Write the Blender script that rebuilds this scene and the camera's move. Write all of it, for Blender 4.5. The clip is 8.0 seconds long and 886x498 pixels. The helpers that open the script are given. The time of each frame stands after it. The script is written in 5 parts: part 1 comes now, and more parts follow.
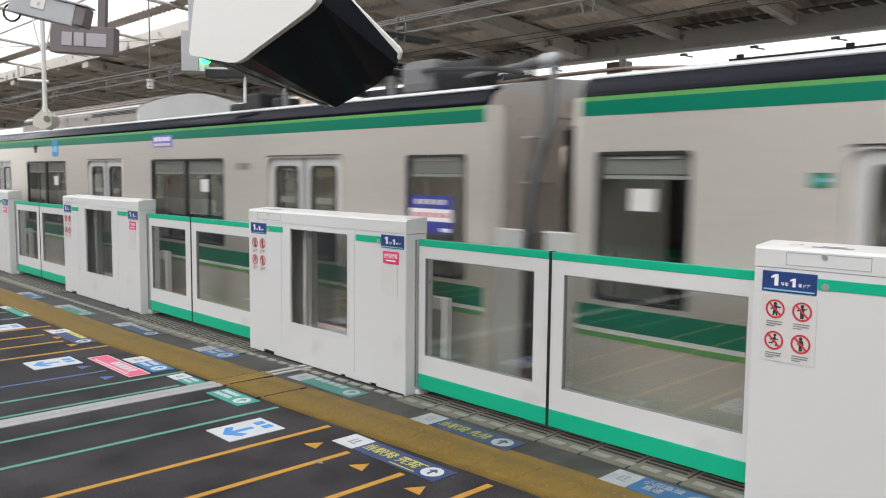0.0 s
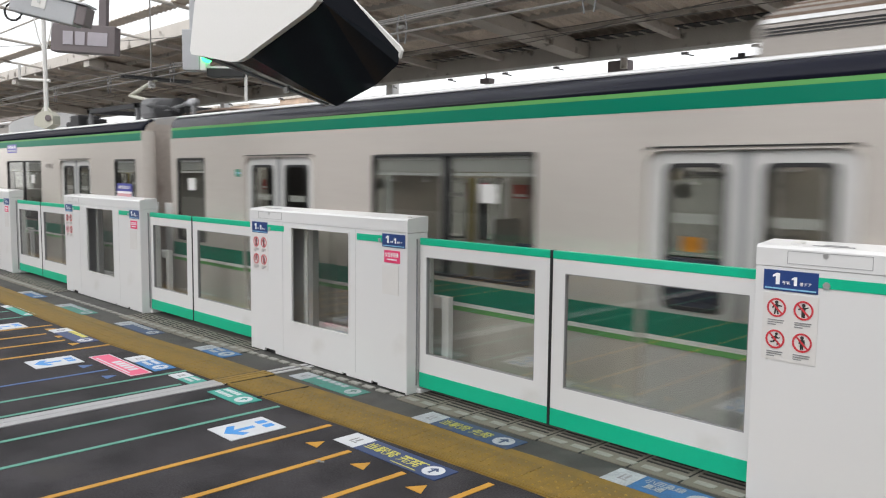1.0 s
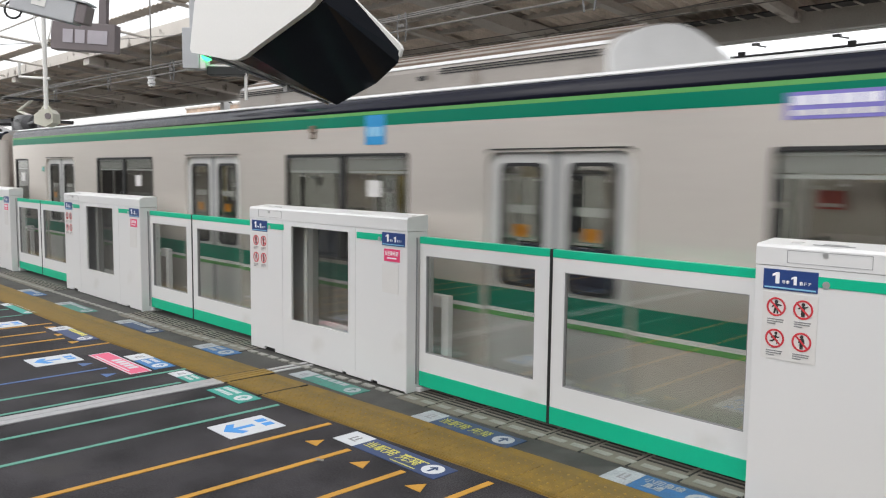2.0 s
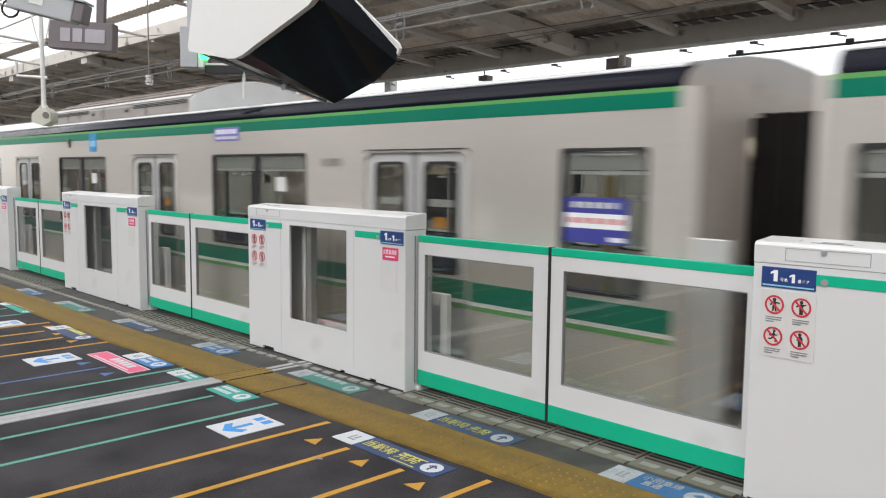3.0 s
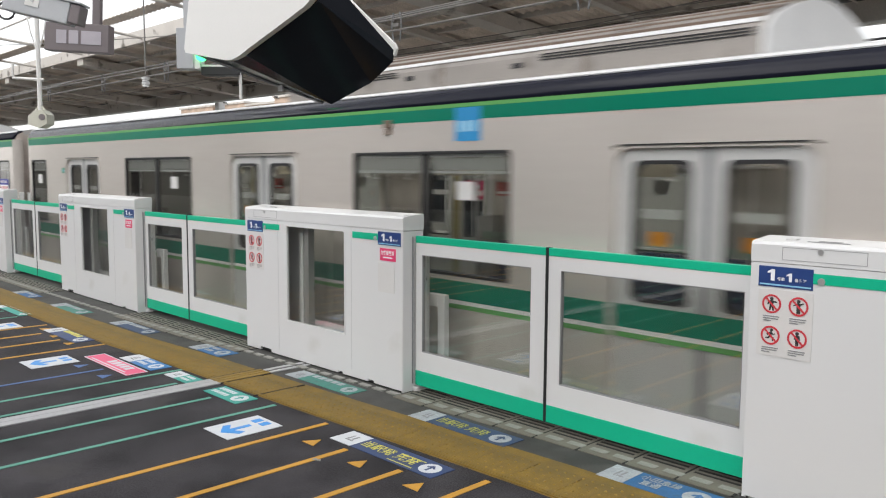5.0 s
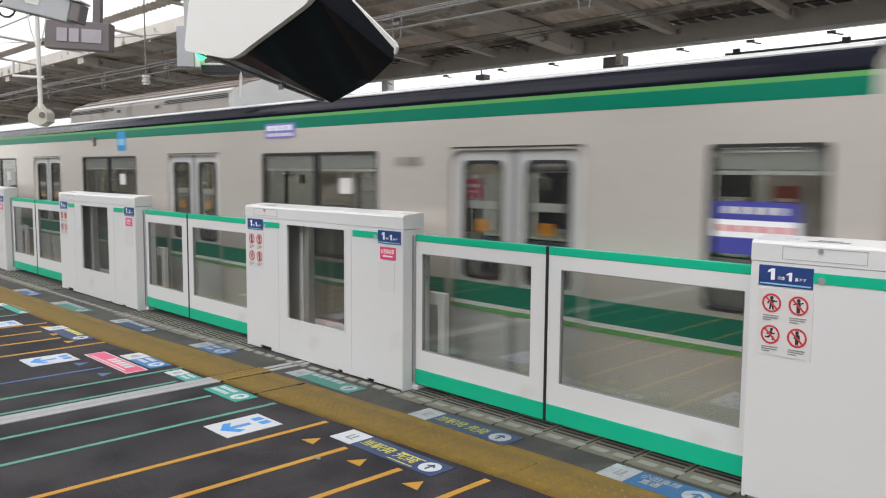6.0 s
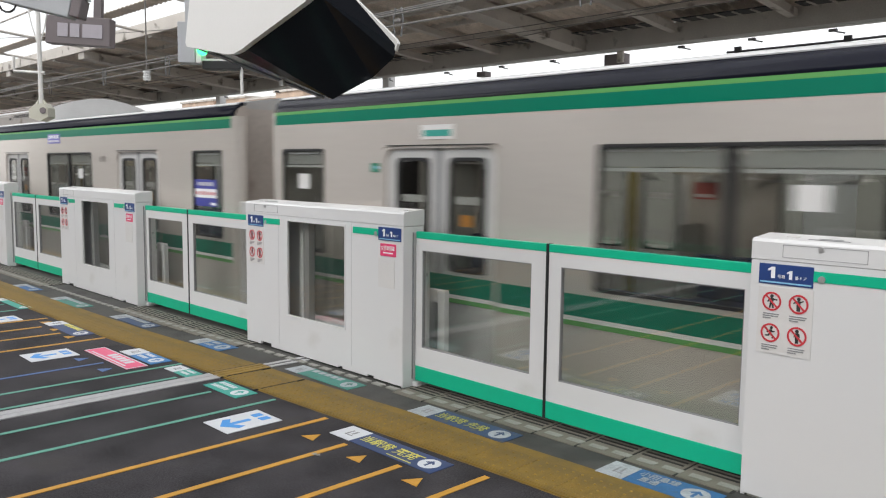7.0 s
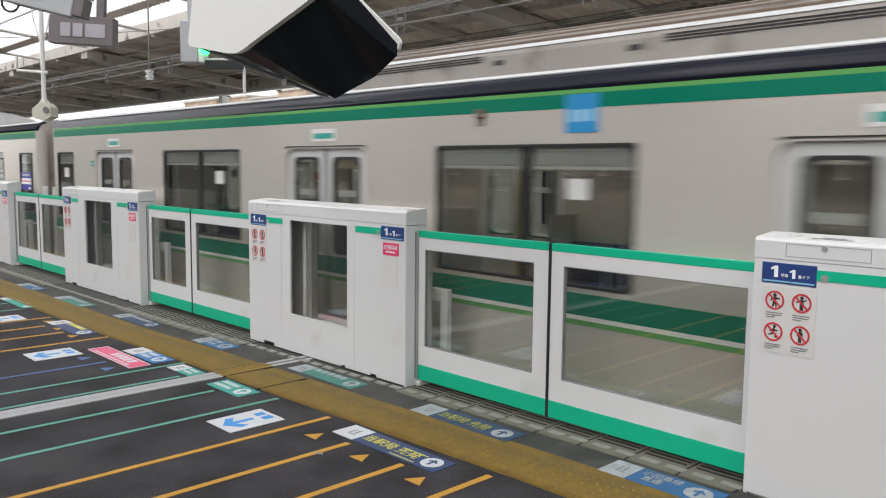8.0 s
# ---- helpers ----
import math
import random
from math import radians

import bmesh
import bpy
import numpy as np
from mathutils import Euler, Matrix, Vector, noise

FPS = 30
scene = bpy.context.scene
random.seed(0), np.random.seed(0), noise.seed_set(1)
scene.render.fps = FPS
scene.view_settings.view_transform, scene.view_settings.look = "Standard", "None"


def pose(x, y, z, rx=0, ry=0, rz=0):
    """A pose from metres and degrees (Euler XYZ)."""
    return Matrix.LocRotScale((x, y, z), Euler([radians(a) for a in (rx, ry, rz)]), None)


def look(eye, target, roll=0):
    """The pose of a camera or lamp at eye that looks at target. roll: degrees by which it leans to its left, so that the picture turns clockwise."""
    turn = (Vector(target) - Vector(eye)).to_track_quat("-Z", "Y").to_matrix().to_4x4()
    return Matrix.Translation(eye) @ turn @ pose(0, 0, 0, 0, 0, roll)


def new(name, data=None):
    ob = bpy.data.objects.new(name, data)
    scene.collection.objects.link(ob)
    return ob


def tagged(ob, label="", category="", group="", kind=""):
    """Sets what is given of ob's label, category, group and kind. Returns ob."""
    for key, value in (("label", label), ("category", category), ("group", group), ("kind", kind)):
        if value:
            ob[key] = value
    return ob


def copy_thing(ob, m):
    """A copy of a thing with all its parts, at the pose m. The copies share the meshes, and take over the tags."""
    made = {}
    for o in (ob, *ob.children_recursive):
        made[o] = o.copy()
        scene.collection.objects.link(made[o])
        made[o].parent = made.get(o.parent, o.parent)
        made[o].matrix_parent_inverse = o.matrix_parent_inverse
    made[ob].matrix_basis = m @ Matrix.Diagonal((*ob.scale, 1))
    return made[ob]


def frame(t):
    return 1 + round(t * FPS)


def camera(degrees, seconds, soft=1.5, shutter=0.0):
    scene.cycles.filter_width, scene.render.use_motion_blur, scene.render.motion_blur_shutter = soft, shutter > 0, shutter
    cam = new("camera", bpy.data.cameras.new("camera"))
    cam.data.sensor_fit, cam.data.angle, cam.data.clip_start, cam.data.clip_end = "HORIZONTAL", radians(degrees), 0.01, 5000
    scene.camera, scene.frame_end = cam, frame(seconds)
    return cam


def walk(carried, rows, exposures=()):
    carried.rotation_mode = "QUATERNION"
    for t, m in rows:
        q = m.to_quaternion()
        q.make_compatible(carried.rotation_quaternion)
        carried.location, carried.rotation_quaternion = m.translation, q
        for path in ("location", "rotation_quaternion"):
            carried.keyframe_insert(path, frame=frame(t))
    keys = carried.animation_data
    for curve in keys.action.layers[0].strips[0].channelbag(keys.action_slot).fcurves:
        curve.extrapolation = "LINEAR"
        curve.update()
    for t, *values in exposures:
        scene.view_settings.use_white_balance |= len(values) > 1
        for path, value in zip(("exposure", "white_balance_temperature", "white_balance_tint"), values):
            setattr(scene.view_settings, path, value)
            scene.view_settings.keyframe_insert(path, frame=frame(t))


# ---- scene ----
cam = camera(58.129, 8.0, soft=1.15, shutter=0.5)


def aim(yaw, down, roll):
    """Camera pose at its one standpoint, from degrees of yaw (towards -x), downward tilt and roll."""
    y, p = radians(yaw), radians(down)
    eye = Vector((3.1407, -3.8701, 1.6462))
    way = Vector((-math.sin(y) * math.cos(p), math.cos(y) * math.cos(p), -math.sin(p)))
    return look(eye, eye + way, roll)


walk(cam, [(t, aim(a, b, c)) for t, a, b, c in (
    (0.0, 45.887, 5.235, 0.614), (0.5, 45.954, 5.291, 0.576), (1.0, 45.968, 5.314, 0.573), (1.5, 45.994, 5.361, 0.658),
    (3.0, 45.84, 5.513, 0.578), (3.5, 45.759, 5.538, 0.523), (4.0, 45.682, 5.524, 0.424), (4.5, 45.653, 5.463, 0.351),
    (6.0, 45.664, 5.566, 0.443), (6.5, 45.647, 5.696, 0.601), (7.0, 45.682, 5.782, 0.678), (7.5, 45.749, 5.791, 0.676),
    (8.0, 45.868, 5.853, 0.627))],
     exposures=[(0.0, 0.81), (4.0, 0.85), (6.0, 0.78), (7.0, 0.73), (8.0, 0.69)])

# ---- world and light: overcast daylight ----
world = bpy.data.worlds.new("sky")
scene.world = world
world.use_nodes = True
wn, wl = world.node_tree.nodes, world.node_tree.links
sky = wn.new("ShaderNodeTexSky")
sky.sky_type, sky.sun_disc = "NISHITA", False
sky.sun_elevation, sky.sun_rotation = radians(50), radians(200)
pale = wn.new("ShaderNodeHueSaturation")
pale.inputs["Saturation"].default_value = 0.12
wl.new(sky.outputs[0], pale.inputs["Color"])
wl.new(pale.outputs[0], wn["Background"].inputs["Color"])
wn["Background"].inputs["Strength"].default_value = 0.15
sun = new("sun", bpy.data.lights.new("sun", "SUN"))
sun.data.energy, sun.data.angle, sun.data.color = 1.2, radians(70), (1.0, 0.97, 0.93)
sun.matrix_world = look((8, -20, 26), (0, 0, 0))


# ---- materials ----
def mat(name, color, rough=0.5, metal=0.0, var=0.12, scale=6.0, bump=0.0, fine=80.0, stretch=(1, 1, 1), spec=0.5, dirt=None):
    """A node material: base colour varied at two scales, with fine relief and uneven gloss."""
    m = bpy.data.materials.new(name)
    m.use_nodes = True
    n, l = m.node_tree.nodes, m.node_tree.links
    b = n["Principled BSDF"]
    b.inputs["Metallic"].default_value, b.inputs["Specular IOR Level"].default_value = metal, spec
    tc, mp = n.new("ShaderNodeTexCoord"), n.new("ShaderNodeMapping")
    mp.inputs["Scale"].default_value = stretch
    l.new(tc.outputs["Object"], mp.inputs["Vector"])
    big, small = n.new("ShaderNodeTexNoise"), n.new("ShaderNodeTexNoise")
    for t, s, d in ((big, scale, 4), (small, fine, 3)):
        t.inputs["Scale"].default_value, t.inputs["Detail"].default_value = s, d
        l.new(mp.outputs[0], t.inputs["Vector"])
    ramp = n.new("ShaderNodeMapRange")
    ramp.inputs["From Min"].default_value, ramp.inputs["From Max"].default_value = 0.3, 0.7
    ramp.inputs["To Min"].default_value, ramp.inputs["To Max"].default_value = 1 - var, 1 + var
    mix = n.new("ShaderNodeMath")
    mix.operation = "ADD"
    half = n.new("ShaderNodeMath")
    half.operation, half.inputs[1].default_value = "MULTIPLY", 0.5
    l.new(small.outputs["Fac"], half.inputs[0])
    half2 = n.new("ShaderNodeMath")
    half2.operation, half2.inputs[1].default_value = "MULTIPLY", 0.5
    l.new(big.outputs["Fac"], half2.inputs[0])
    l.new(half.outputs[0], mix.inputs[0])
    l.new(half2.outputs[0], mix.inputs[1])
    l.new(mix.outputs[0], ramp.inputs["Value"])
    col = n.new("ShaderNodeVectorMath")
    col.operation = "SCALE"
    col.inputs[0].default_value = color
    l.new(ramp.outputs[0], col.inputs["Scale"])
    out = col.outputs[0]
    if dirt:
        spot = n.new("ShaderNodeTexNoise")
        spot.inputs["Scale"].default_value, spot.inputs["Detail"].default_value = dirt[1], 6
        l.new(mp.outputs[0], spot.inputs["Vector"])
        lim = n.new("ShaderNodeMapRange")
        lim.inputs["From Min"].default_value, lim.inputs["From Max"].default_value = dirt[2], dirt[2] + 0.12
        l.new(spot.outputs["Fac"], lim.inputs["Value"])
        mx = n.new("ShaderNodeMix")
        mx.data_type = "RGBA"
        l.new(lim.outputs[0], mx.inputs["Factor"])
        l.new(out, mx.inputs["A"])
        mx.inputs["B"].default_value = (*dirt[0], 1)
        out = mx.outputs["Result"]
    l.new(out, b.inputs["Base Color"])
    rr = n.new("ShaderNodeMapRange")
    rr.inputs["To Min"].default_value, rr.inputs["To Max"].default_value = max(rough - 0.08, 0.02), min(rough + 0.08, 1)
    l.new(big.outputs["Fac"], rr.inputs["Value"])
    l.new(rr.outputs[0], b.inputs["Roughness"])
    if bump:
        bp = n.new("ShaderNodeBump")
        bp.inputs["Strength"].default_value, bp.inputs["Distance"].default_value = bump, 0.004
        l.new(small.outputs["Fac"], bp.inputs["Height"])
        l.new(bp.outputs[0], b.inputs["Normal"])
    return m


def glass_mat(name, tint, gloss=0.02, base=0.045):
    m = bpy.data.materials.new(name)
    m.use_nodes = True
    n, l = m.node_tree.nodes, m.node_tree.links
    n.remove(n["Principled BSDF"])
    tr, gl, mx = n.new("ShaderNodeBsdfTransparent"), n.new("ShaderNodeBsdfGlossy"), n.new("ShaderNodeMixShader")
    lw, pw, sc, ad = n.new("ShaderNodeLayerWeight"), n.new("ShaderNodeMath"), n.new("ShaderNodeMath"), n.new("ShaderNodeMath")
    lw.inputs["Blend"].default_value = 0.5
    pw.operation, sc.operation, ad.operation = "POWER", "MULTIPLY", "ADD"
    pw.inputs[1].default_value, sc.inputs[1].default_value, ad.inputs[1].default_value = 5.0, 0.96, base
    l.new(lw.outputs["Facing"], pw.inputs[0])
    l.new(pw.outputs[0], sc.inputs[0])
    l.new(sc.outputs[0], ad.inputs[0])
    tr.inputs["Color"].default_value = (*tint, 1)
    gl.inputs["Roughness"].default_value = gloss
    l.new(ad.outputs[0], mx.inputs["Fac"])
    l.new(tr.outputs[0], mx.inputs[1])
    l.new(gl.outputs[0], mx.inputs[2])
    l.new(mx.outputs[0], n["Material Output"].inputs["Surface"])
    return m


def glow_mat(name, color, strength):
    m = bpy.data.materials.new(name)
    m.use_nodes = True
    n, l = m.node_tree.nodes, m.node_tree.links
    b = n["Principled BSDF"]
    b.inputs["Base Color"].default_value = (*color, 1)
    b.inputs["Emission Color"].default_value = (*color, 1)
    b.inputs["Emission Strength"].default_value = strength
    return m


M_ASPHALT = mat("asphalt", (0.034, 0.0315, 0.035), 0.8, 0, 1.1, 2.2, 1.0, 110, spec=0.25, dirt=((0.047, 0.044, 0.045), 2.3, 0.56))
M_CONCRETE = mat("concrete", (0.046, 0.046, 0.042), 0.7, 0, 0.5, 4, 0.4, 120, dirt=((0.030, 0.029, 0.027), 2.6, 0.5))
# paler than the near concrete, to bounce daylight up under the station roof
M_CONCRETE_BOUNCE = mat("pale_bounce_concrete", (0.52, 0.50, 0.46), 0.8, 0, 0.2, 2, 0.3, 60)
M_JOINT_LINE = mat("panel_shadow_gap", (0.46, 0.46, 0.465), 0.6)
M_CONCRETE_DARK = mat("track_concrete", (0.19, 0.18, 0.165), 0.9, 0, 0.3, 2, 0.5, 60)
M_TACTILE = mat("tactile_yellow", (0.172, 0.106, 0.013), 0.65, 0, 0.35, 9, 0.5, 120, dirt=((0.13, 0.086, 0.018), 3.0, 0.5))
M_DOT = mat("tactile_dot", (0.215, 0.135, 0.02), 0.6, 0, 0.5, 4)
M_GRATE = mat("grating", (0.15, 0.138, 0.112), 0.6, 0.1, 0.2, 8, 0.2, 120)
M_SLOT = mat("grating_slot", (0.02, 0.02, 0.02), 0.9)
M_DASH = mat("dash_paint", (0.25, 0.25, 0.225), 0.6, 0, 0.2, 12, 0.2, 90, dirt=((0.2, 0.2, 0.18), 14, 0.6))
M_WHITE = mat("gate_white", (0.64, 0.64, 0.643), 0.32, 0, 0.02, 2, 0.02, 300, dirt=((0.57, 0.565, 0.55), 1.5, 0.66))
M_GREEN = mat("gate_green", (0.0, 0.42, 0.24), 0.4, 0, 0.04, 5, 0, 50)
M_NAVY = mat("sign_navy", (0.018, 0.05, 0.19), 0.4, 0, 0.05)
M_PINK = mat("sign_pink", (0.72, 0.05, 0.16), 0.4, 0, 0.05)
M_RED = mat("sign_red", (0.55, 0.04, 0.055), 0.4, 0, 0.05)
M_PAPER = mat("sticker_grey", (0.62, 0.61, 0.6), 0.45, 0, 0.03)
M_LETTER = mat("lettering_white", (0.85, 0.85, 0.87), 0.45, 0, 0.02)
M_INK = mat("ink_black", (0.03, 0.03, 0.03), 0.5, 0, 0.05)
M_GREY_INK = mat("ink_grey", (0.22, 0.22, 0.23), 0.5, 0, 0.05)
M_RUBBER = mat("black_rubber", (0.012, 0.012, 0.013), 0.55, 0, 0.1)
M_CHROME = mat("brushed_steel", (0.55, 0.55, 0.55), 0.3, 0.6, 0.05)
M_GATE_GLASS = glass_mat("gate_glass", (0.95, 0.955, 0.94), 0.015, 0.10)
M_TRAIN_GLASS = glass_mat("train_glass", (0.84, 0.85, 0.835), 0.02, 0.08)
M_STEEL = mat("stainless_body", (0.71, 0.66, 0.612), 0.17, 0.42, 0.03, 0.7, 0.0, 9, (0.25, 1, 2.0))
M_END = mat("stained_end_steel", (0.56, 0.50, 0.45), 0.45, 0.2, 0.12, 2.5, 0.0, 20, dirt=((0.30, 0.22, 0.18), 1.4, 0.6))
M_DOOR = mat("door_steel", (0.57, 0.563, 0.552), 0.4, 0.3, 0.03, 2, 0, 60)
M_LEAF_EDGE = mat("door_edge_grey", (0.25, 0.25, 0.255), 0.5, 0, 0.08)
M_EDGE_YELLOW = mat("door_edge_yellow", (0.36, 0.29, 0.06), 0.5, 0, 0.1)
M_BAND = mat("band_green", (0.0, 0.165, 0.10), 0.35, 0, 0.06, 2, 0, 60, spec=0.2)
M_BAND_LIGHT = mat("band_light_green", (0.115, 0.33, 0.10), 0.35, 0, 0.06, 2, spec=0.2)
M_BAND_WHITE = mat("band_white", (0.7, 0.7, 0.7), 0.35, 0, 0.04)
M_CANT = mat("roof_edge_dark", (0.010, 0.011, 0.02), 0.18, 0, 0.1, 3, 0.0, 40, spec=0.16)
M_ROOF = mat("train_roof_grey", (0.5, 0.5, 0.5), 0.6, 0, 0.12, 3, 0.2, 60)
M_AC = mat("aircon_casing", (0.32, 0.293, 0.27), 0.5, 0.4, 0.12, 3, 0.1, 60, dirt=((0.15, 0.13, 0.115), 2.0, 0.56))
M_AC_TOP = mat("aircon_top", (0.7, 0.7, 0.7), 0.5, 0.2, 0.08, 3)
M_DARK = mat("dark_equipment", (0.022, 0.022, 0.024), 0.6, 0.2, 0.2)
M_BELLOWS = mat("gangway_bellows", (0.016, 0.014, 0.014), 0.9, 0, 0.2, spec=0.05)
M_PIPE = mat("conduit_grey", (0.15, 0.15, 0.155), 0.5, 0.1, 0.12)
M_SEAT = mat("seat_moquette", (0.03, 0.045, 0.11), 0.9, 0, 0.25, 20, 0.3, 200)
M_INSIDE = mat("interior_panel", (0.31, 0.30, 0.28), 0.5, 0, 0.05)
M_CAR_FLOOR = mat("car_floor", (0.22, 0.21, 0.2), 0.6, 0, 0.1)
M_TUBE = glow_mat("interior_tube", (1.0, 0.97, 0.9), 4.5)
M_AD_RED = mat("advert_red", (0.36, 0.06, 0.05), 0.5, 0, 0.2, 20)
M_AD = mat("advert_paper", (0.5, 0.45, 0.36), 0.6, 0, 0.5, 9)
M_ORANGE_STICKER = mat("orange_sticker", (0.75, 0.3, 0.02), 0.5, 0, 0.1)
M_SKY_BLUE = mat("sticker_sky_blue", (0.015, 0.24, 0.52), 0.45, 0, 0.04)
M_SKY_PALE = mat("sticker_sky_pale", (0.25, 0.5, 0.68), 0.45, 0, 0.1)
M_VIOLET = mat("poster_violet", (0.05, 0.055, 0.30), 0.5, 0, 0.1)
M_LED = glow_mat("destination_led", (0.16, 0.14, 0.42), 0.08)
M_LED_GREEN = glow_mat("green_lamp", (0.05, 1.0, 0.25), 2.0)
M_BROWN = mat("lamp_brown", (0.16, 0.11, 0.08), 0.5)
M_SHEET = mat("slate_sheet", (0.67, 0.59, 0.515), 0.9, 0, 0.3, 2, 0.3, 40, dirt=((0.36, 0.31, 0.265), 1.6, 0.6))
M_BEAM = mat("painted_beam", (0.52, 0.485, 0.445), 0.7, 0.0, 0.15, 2, 0.1, 40, dirt=((0.14, 0.12, 0.1), 3, 0.6))
M_WIRE = mat("wire", (0.22, 0.21, 0.2), 0.5, 0.6)
M_CAMERA_GREY = mat("housing_grey", (0.42, 0.43, 0.45), 0.5, 0, 0.05)
M_SIGN_BROWN = mat("sign_case", (0.17, 0.145, 0.15), 0.6, 0, 0.1)
M_SIGN_FACE = mat("sign_face", (0.42, 0.39, 0.43), 0.5, 0, 0.1)
M_CREAM = mat("cream_plastic", (0.55, 0.54, 0.46), 0.5, 0, 0.05)
M_BLACK_GLASS = mat("screen_black", (0.016, 0.020, 0.026), 0.12, 0, 0.1, spec=0.2)
M_MATT_BLACK = mat("matt_black", (0.012, 0.013, 0.016), 0.95, 0, 0.1, spec=0.0)
M_HOOD = mat("monitor_white", (0.7, 0.69, 0.67), 0.45, 0, 0.02, 2)
M_REFLECTION_WALL = mat("dim_reflection_wall", (0.17, 0.155, 0.14), 0.8, 0, 0.2, 1.5, 0.2, 30)
M_WALL = mat("far_wall", (0.46, 0.45, 0.42), 0.8, 0, 0.15, 1.5, 0.2, 30)
M_CITY = mat("distant_buildings", (0.52, 0.39, 0.30), 0.8, 0, 0.5, 0.6)
M_LINE_ORANGE = mat("line_orange", (0.48, 0.25, 0.03), 0.6, 0, 0.15, 8, 0.2, 120, dirt=((0.2, 0.11, 0.04), 18, 0.68))
M_LINE_GREEN = mat("line_green", (0.10, 0.30, 0.23), 0.6, 0, 0.2, 8, 0.2, 120, dirt=((0.06, 0.14, 0.11), 18, 0.66))
M_LINE_BLUE = mat("line_blue", (0.07, 0.14, 0.32), 0.6, 0, 0.2, 8, 0.2, 120)
M_NOTICE_GREEN = mat("notice_green", (0.015, 0.15, 0.09), 0.5, 0, 0.1)
M_JOINT = mat("joint_metal", (0.42, 0.42, 0.43), 0.5, 0.3, 0.15, 8)
M_F_WHITE = mat("floor_sheet_white", (0.58, 0.60, 0.63), 0.5, 0, 0.06, 8, dirt=((0.45, 0.45, 0.47), 9, 0.68))
M_F_NAVY = mat("floor_sheet_navy", (0.025, 0.05, 0.14), 0.5, 0, 0.15, 8, dirt=((0.05, 0.06, 0.09), 9, 0.62))
M_F_BLUE = mat("floor_sheet_blue", (0.03, 0.17, 0.42), 0.5, 0, 0.12, 8, dirt=((0.05, 0.12, 0.22), 9, 0.64))
M_F_TEAL = mat("floor_sheet_teal", (0.03, 0.30, 0.25), 0.5, 0, 0.12, 8, dirt=((0.06, 0.17, 0.15), 9, 0.62))
M_F_PINK = mat("floor_sheet_pink", (0.68, 0.10, 0.20), 0.5, 0, 0.08, 8)
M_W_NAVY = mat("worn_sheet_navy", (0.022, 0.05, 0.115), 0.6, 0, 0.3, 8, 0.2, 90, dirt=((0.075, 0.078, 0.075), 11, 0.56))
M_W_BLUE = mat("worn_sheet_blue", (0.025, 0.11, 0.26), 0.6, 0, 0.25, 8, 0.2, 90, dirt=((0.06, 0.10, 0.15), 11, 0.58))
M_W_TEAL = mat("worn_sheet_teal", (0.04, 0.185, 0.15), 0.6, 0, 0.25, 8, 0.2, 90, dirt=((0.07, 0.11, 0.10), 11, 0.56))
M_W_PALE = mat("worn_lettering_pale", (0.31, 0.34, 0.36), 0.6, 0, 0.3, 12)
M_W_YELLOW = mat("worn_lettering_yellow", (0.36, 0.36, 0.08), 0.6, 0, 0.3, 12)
M_F_YELLOW = mat("floor_lettering_yellow", (0.62, 0.58, 0.12), 0.5, 0, 0.1, 8)
M_F_ARROW = mat("floor_arrow_blue", (0.05, 0.27, 0.66), 0.5, 0, 0.1, 8)


# ---- mesh helpers ----
def box(bm, x0, x1, y0, y1, z0, z1):
    v = [bm.verts.new(p) for p in ((x0, y0, z0), (x1, y0, z0), (x1, y1, z0), (x0, y1, z0), (x0, y0, z1), (x1, y0, z1), (x1, y1, z1), (x0, y1, z1))]
    for f in ((3, 2, 1, 0), (4, 5, 6, 7), (0, 1, 5, 4), (1, 2, 6, 5), (2, 3, 7, 6), (3, 0, 4, 7)):
        bm.faces.new([v[i] for i in f])
    return bm


def boxes(*rows, bevel=0.0):
    bm = bmesh.new()
    for r in rows:
        box(bm, *r)
    if bevel:
        bmesh.ops.bevel(bm, geom=bm.edges[:], offset=bevel, segments=2, affect="EDGES", profile=0.5)
    return bm


def prism(points, y0, y1, axis="y"):
    """A closed prism over a polygon; axis y: points are (x, z); z: (x, y); x: (y, z)."""
    bm = bmesh.new()

    def at(p, d):
        return {"y": (p[0], d, p[1]), "z": (p[0], p[1], d), "x": (d, p[0], p[1])}[axis]
    a, b = [bm.verts.new(at(p, y0)) for p in points], [bm.verts.new(at(p, y1)) for p in points]
    bm.faces.new(a), bm.faces.new(b[::-1])
    for i in range(len(points)):
        j = (i + 1) % len(points)
        bm.faces.new((a[i], a[j], b[j], b[i]))
    bmesh.ops.recalc_face_normals(bm, faces=bm.faces[:])
    return bm


def round_rect(x0, x1, z0, z1, r, n=5):
    out = []
    for cx, cz, a in ((x1 - r, z1 - r, 0), (x0 + r, z1 - r, 90), (x0 + r, z0 + r, 180), (x1 - r, z0 + r, 270)):
        for i in range(n + 1):
            t = radians(a + 90 * i / n)
            out.append((cx + r * math.cos(t), cz + r * math.sin(t)))
    return out


def ring(outer, inner, y0, y1):
    """A frame between two outlines with equal counts of points, y0 (front) to y1."""
    bm = bmesh.new()
    L = [[bm.verts.new((p[0], y, p[1])) for p in pts] for pts in (outer, inner) for y in (y0, y1)]
    n = len(outer)
    for i in range(n):
        j = (i + 1) % n
        bm.faces.new((L[0][i], L[0][j], L[2][j], L[2][i]))
        bm.faces.new((L[1][i], L[3][i], L[3][j], L[1][j]))
        bm.faces.new((L[0][i], L[1][i], L[1][j], L[0][j]))
        bm.faces.new((L[2][i], L[2][j], L[3][j], L[3][i]))
    bmesh.ops.recalc_face_normals(bm, faces=bm.faces[:])
    return bm


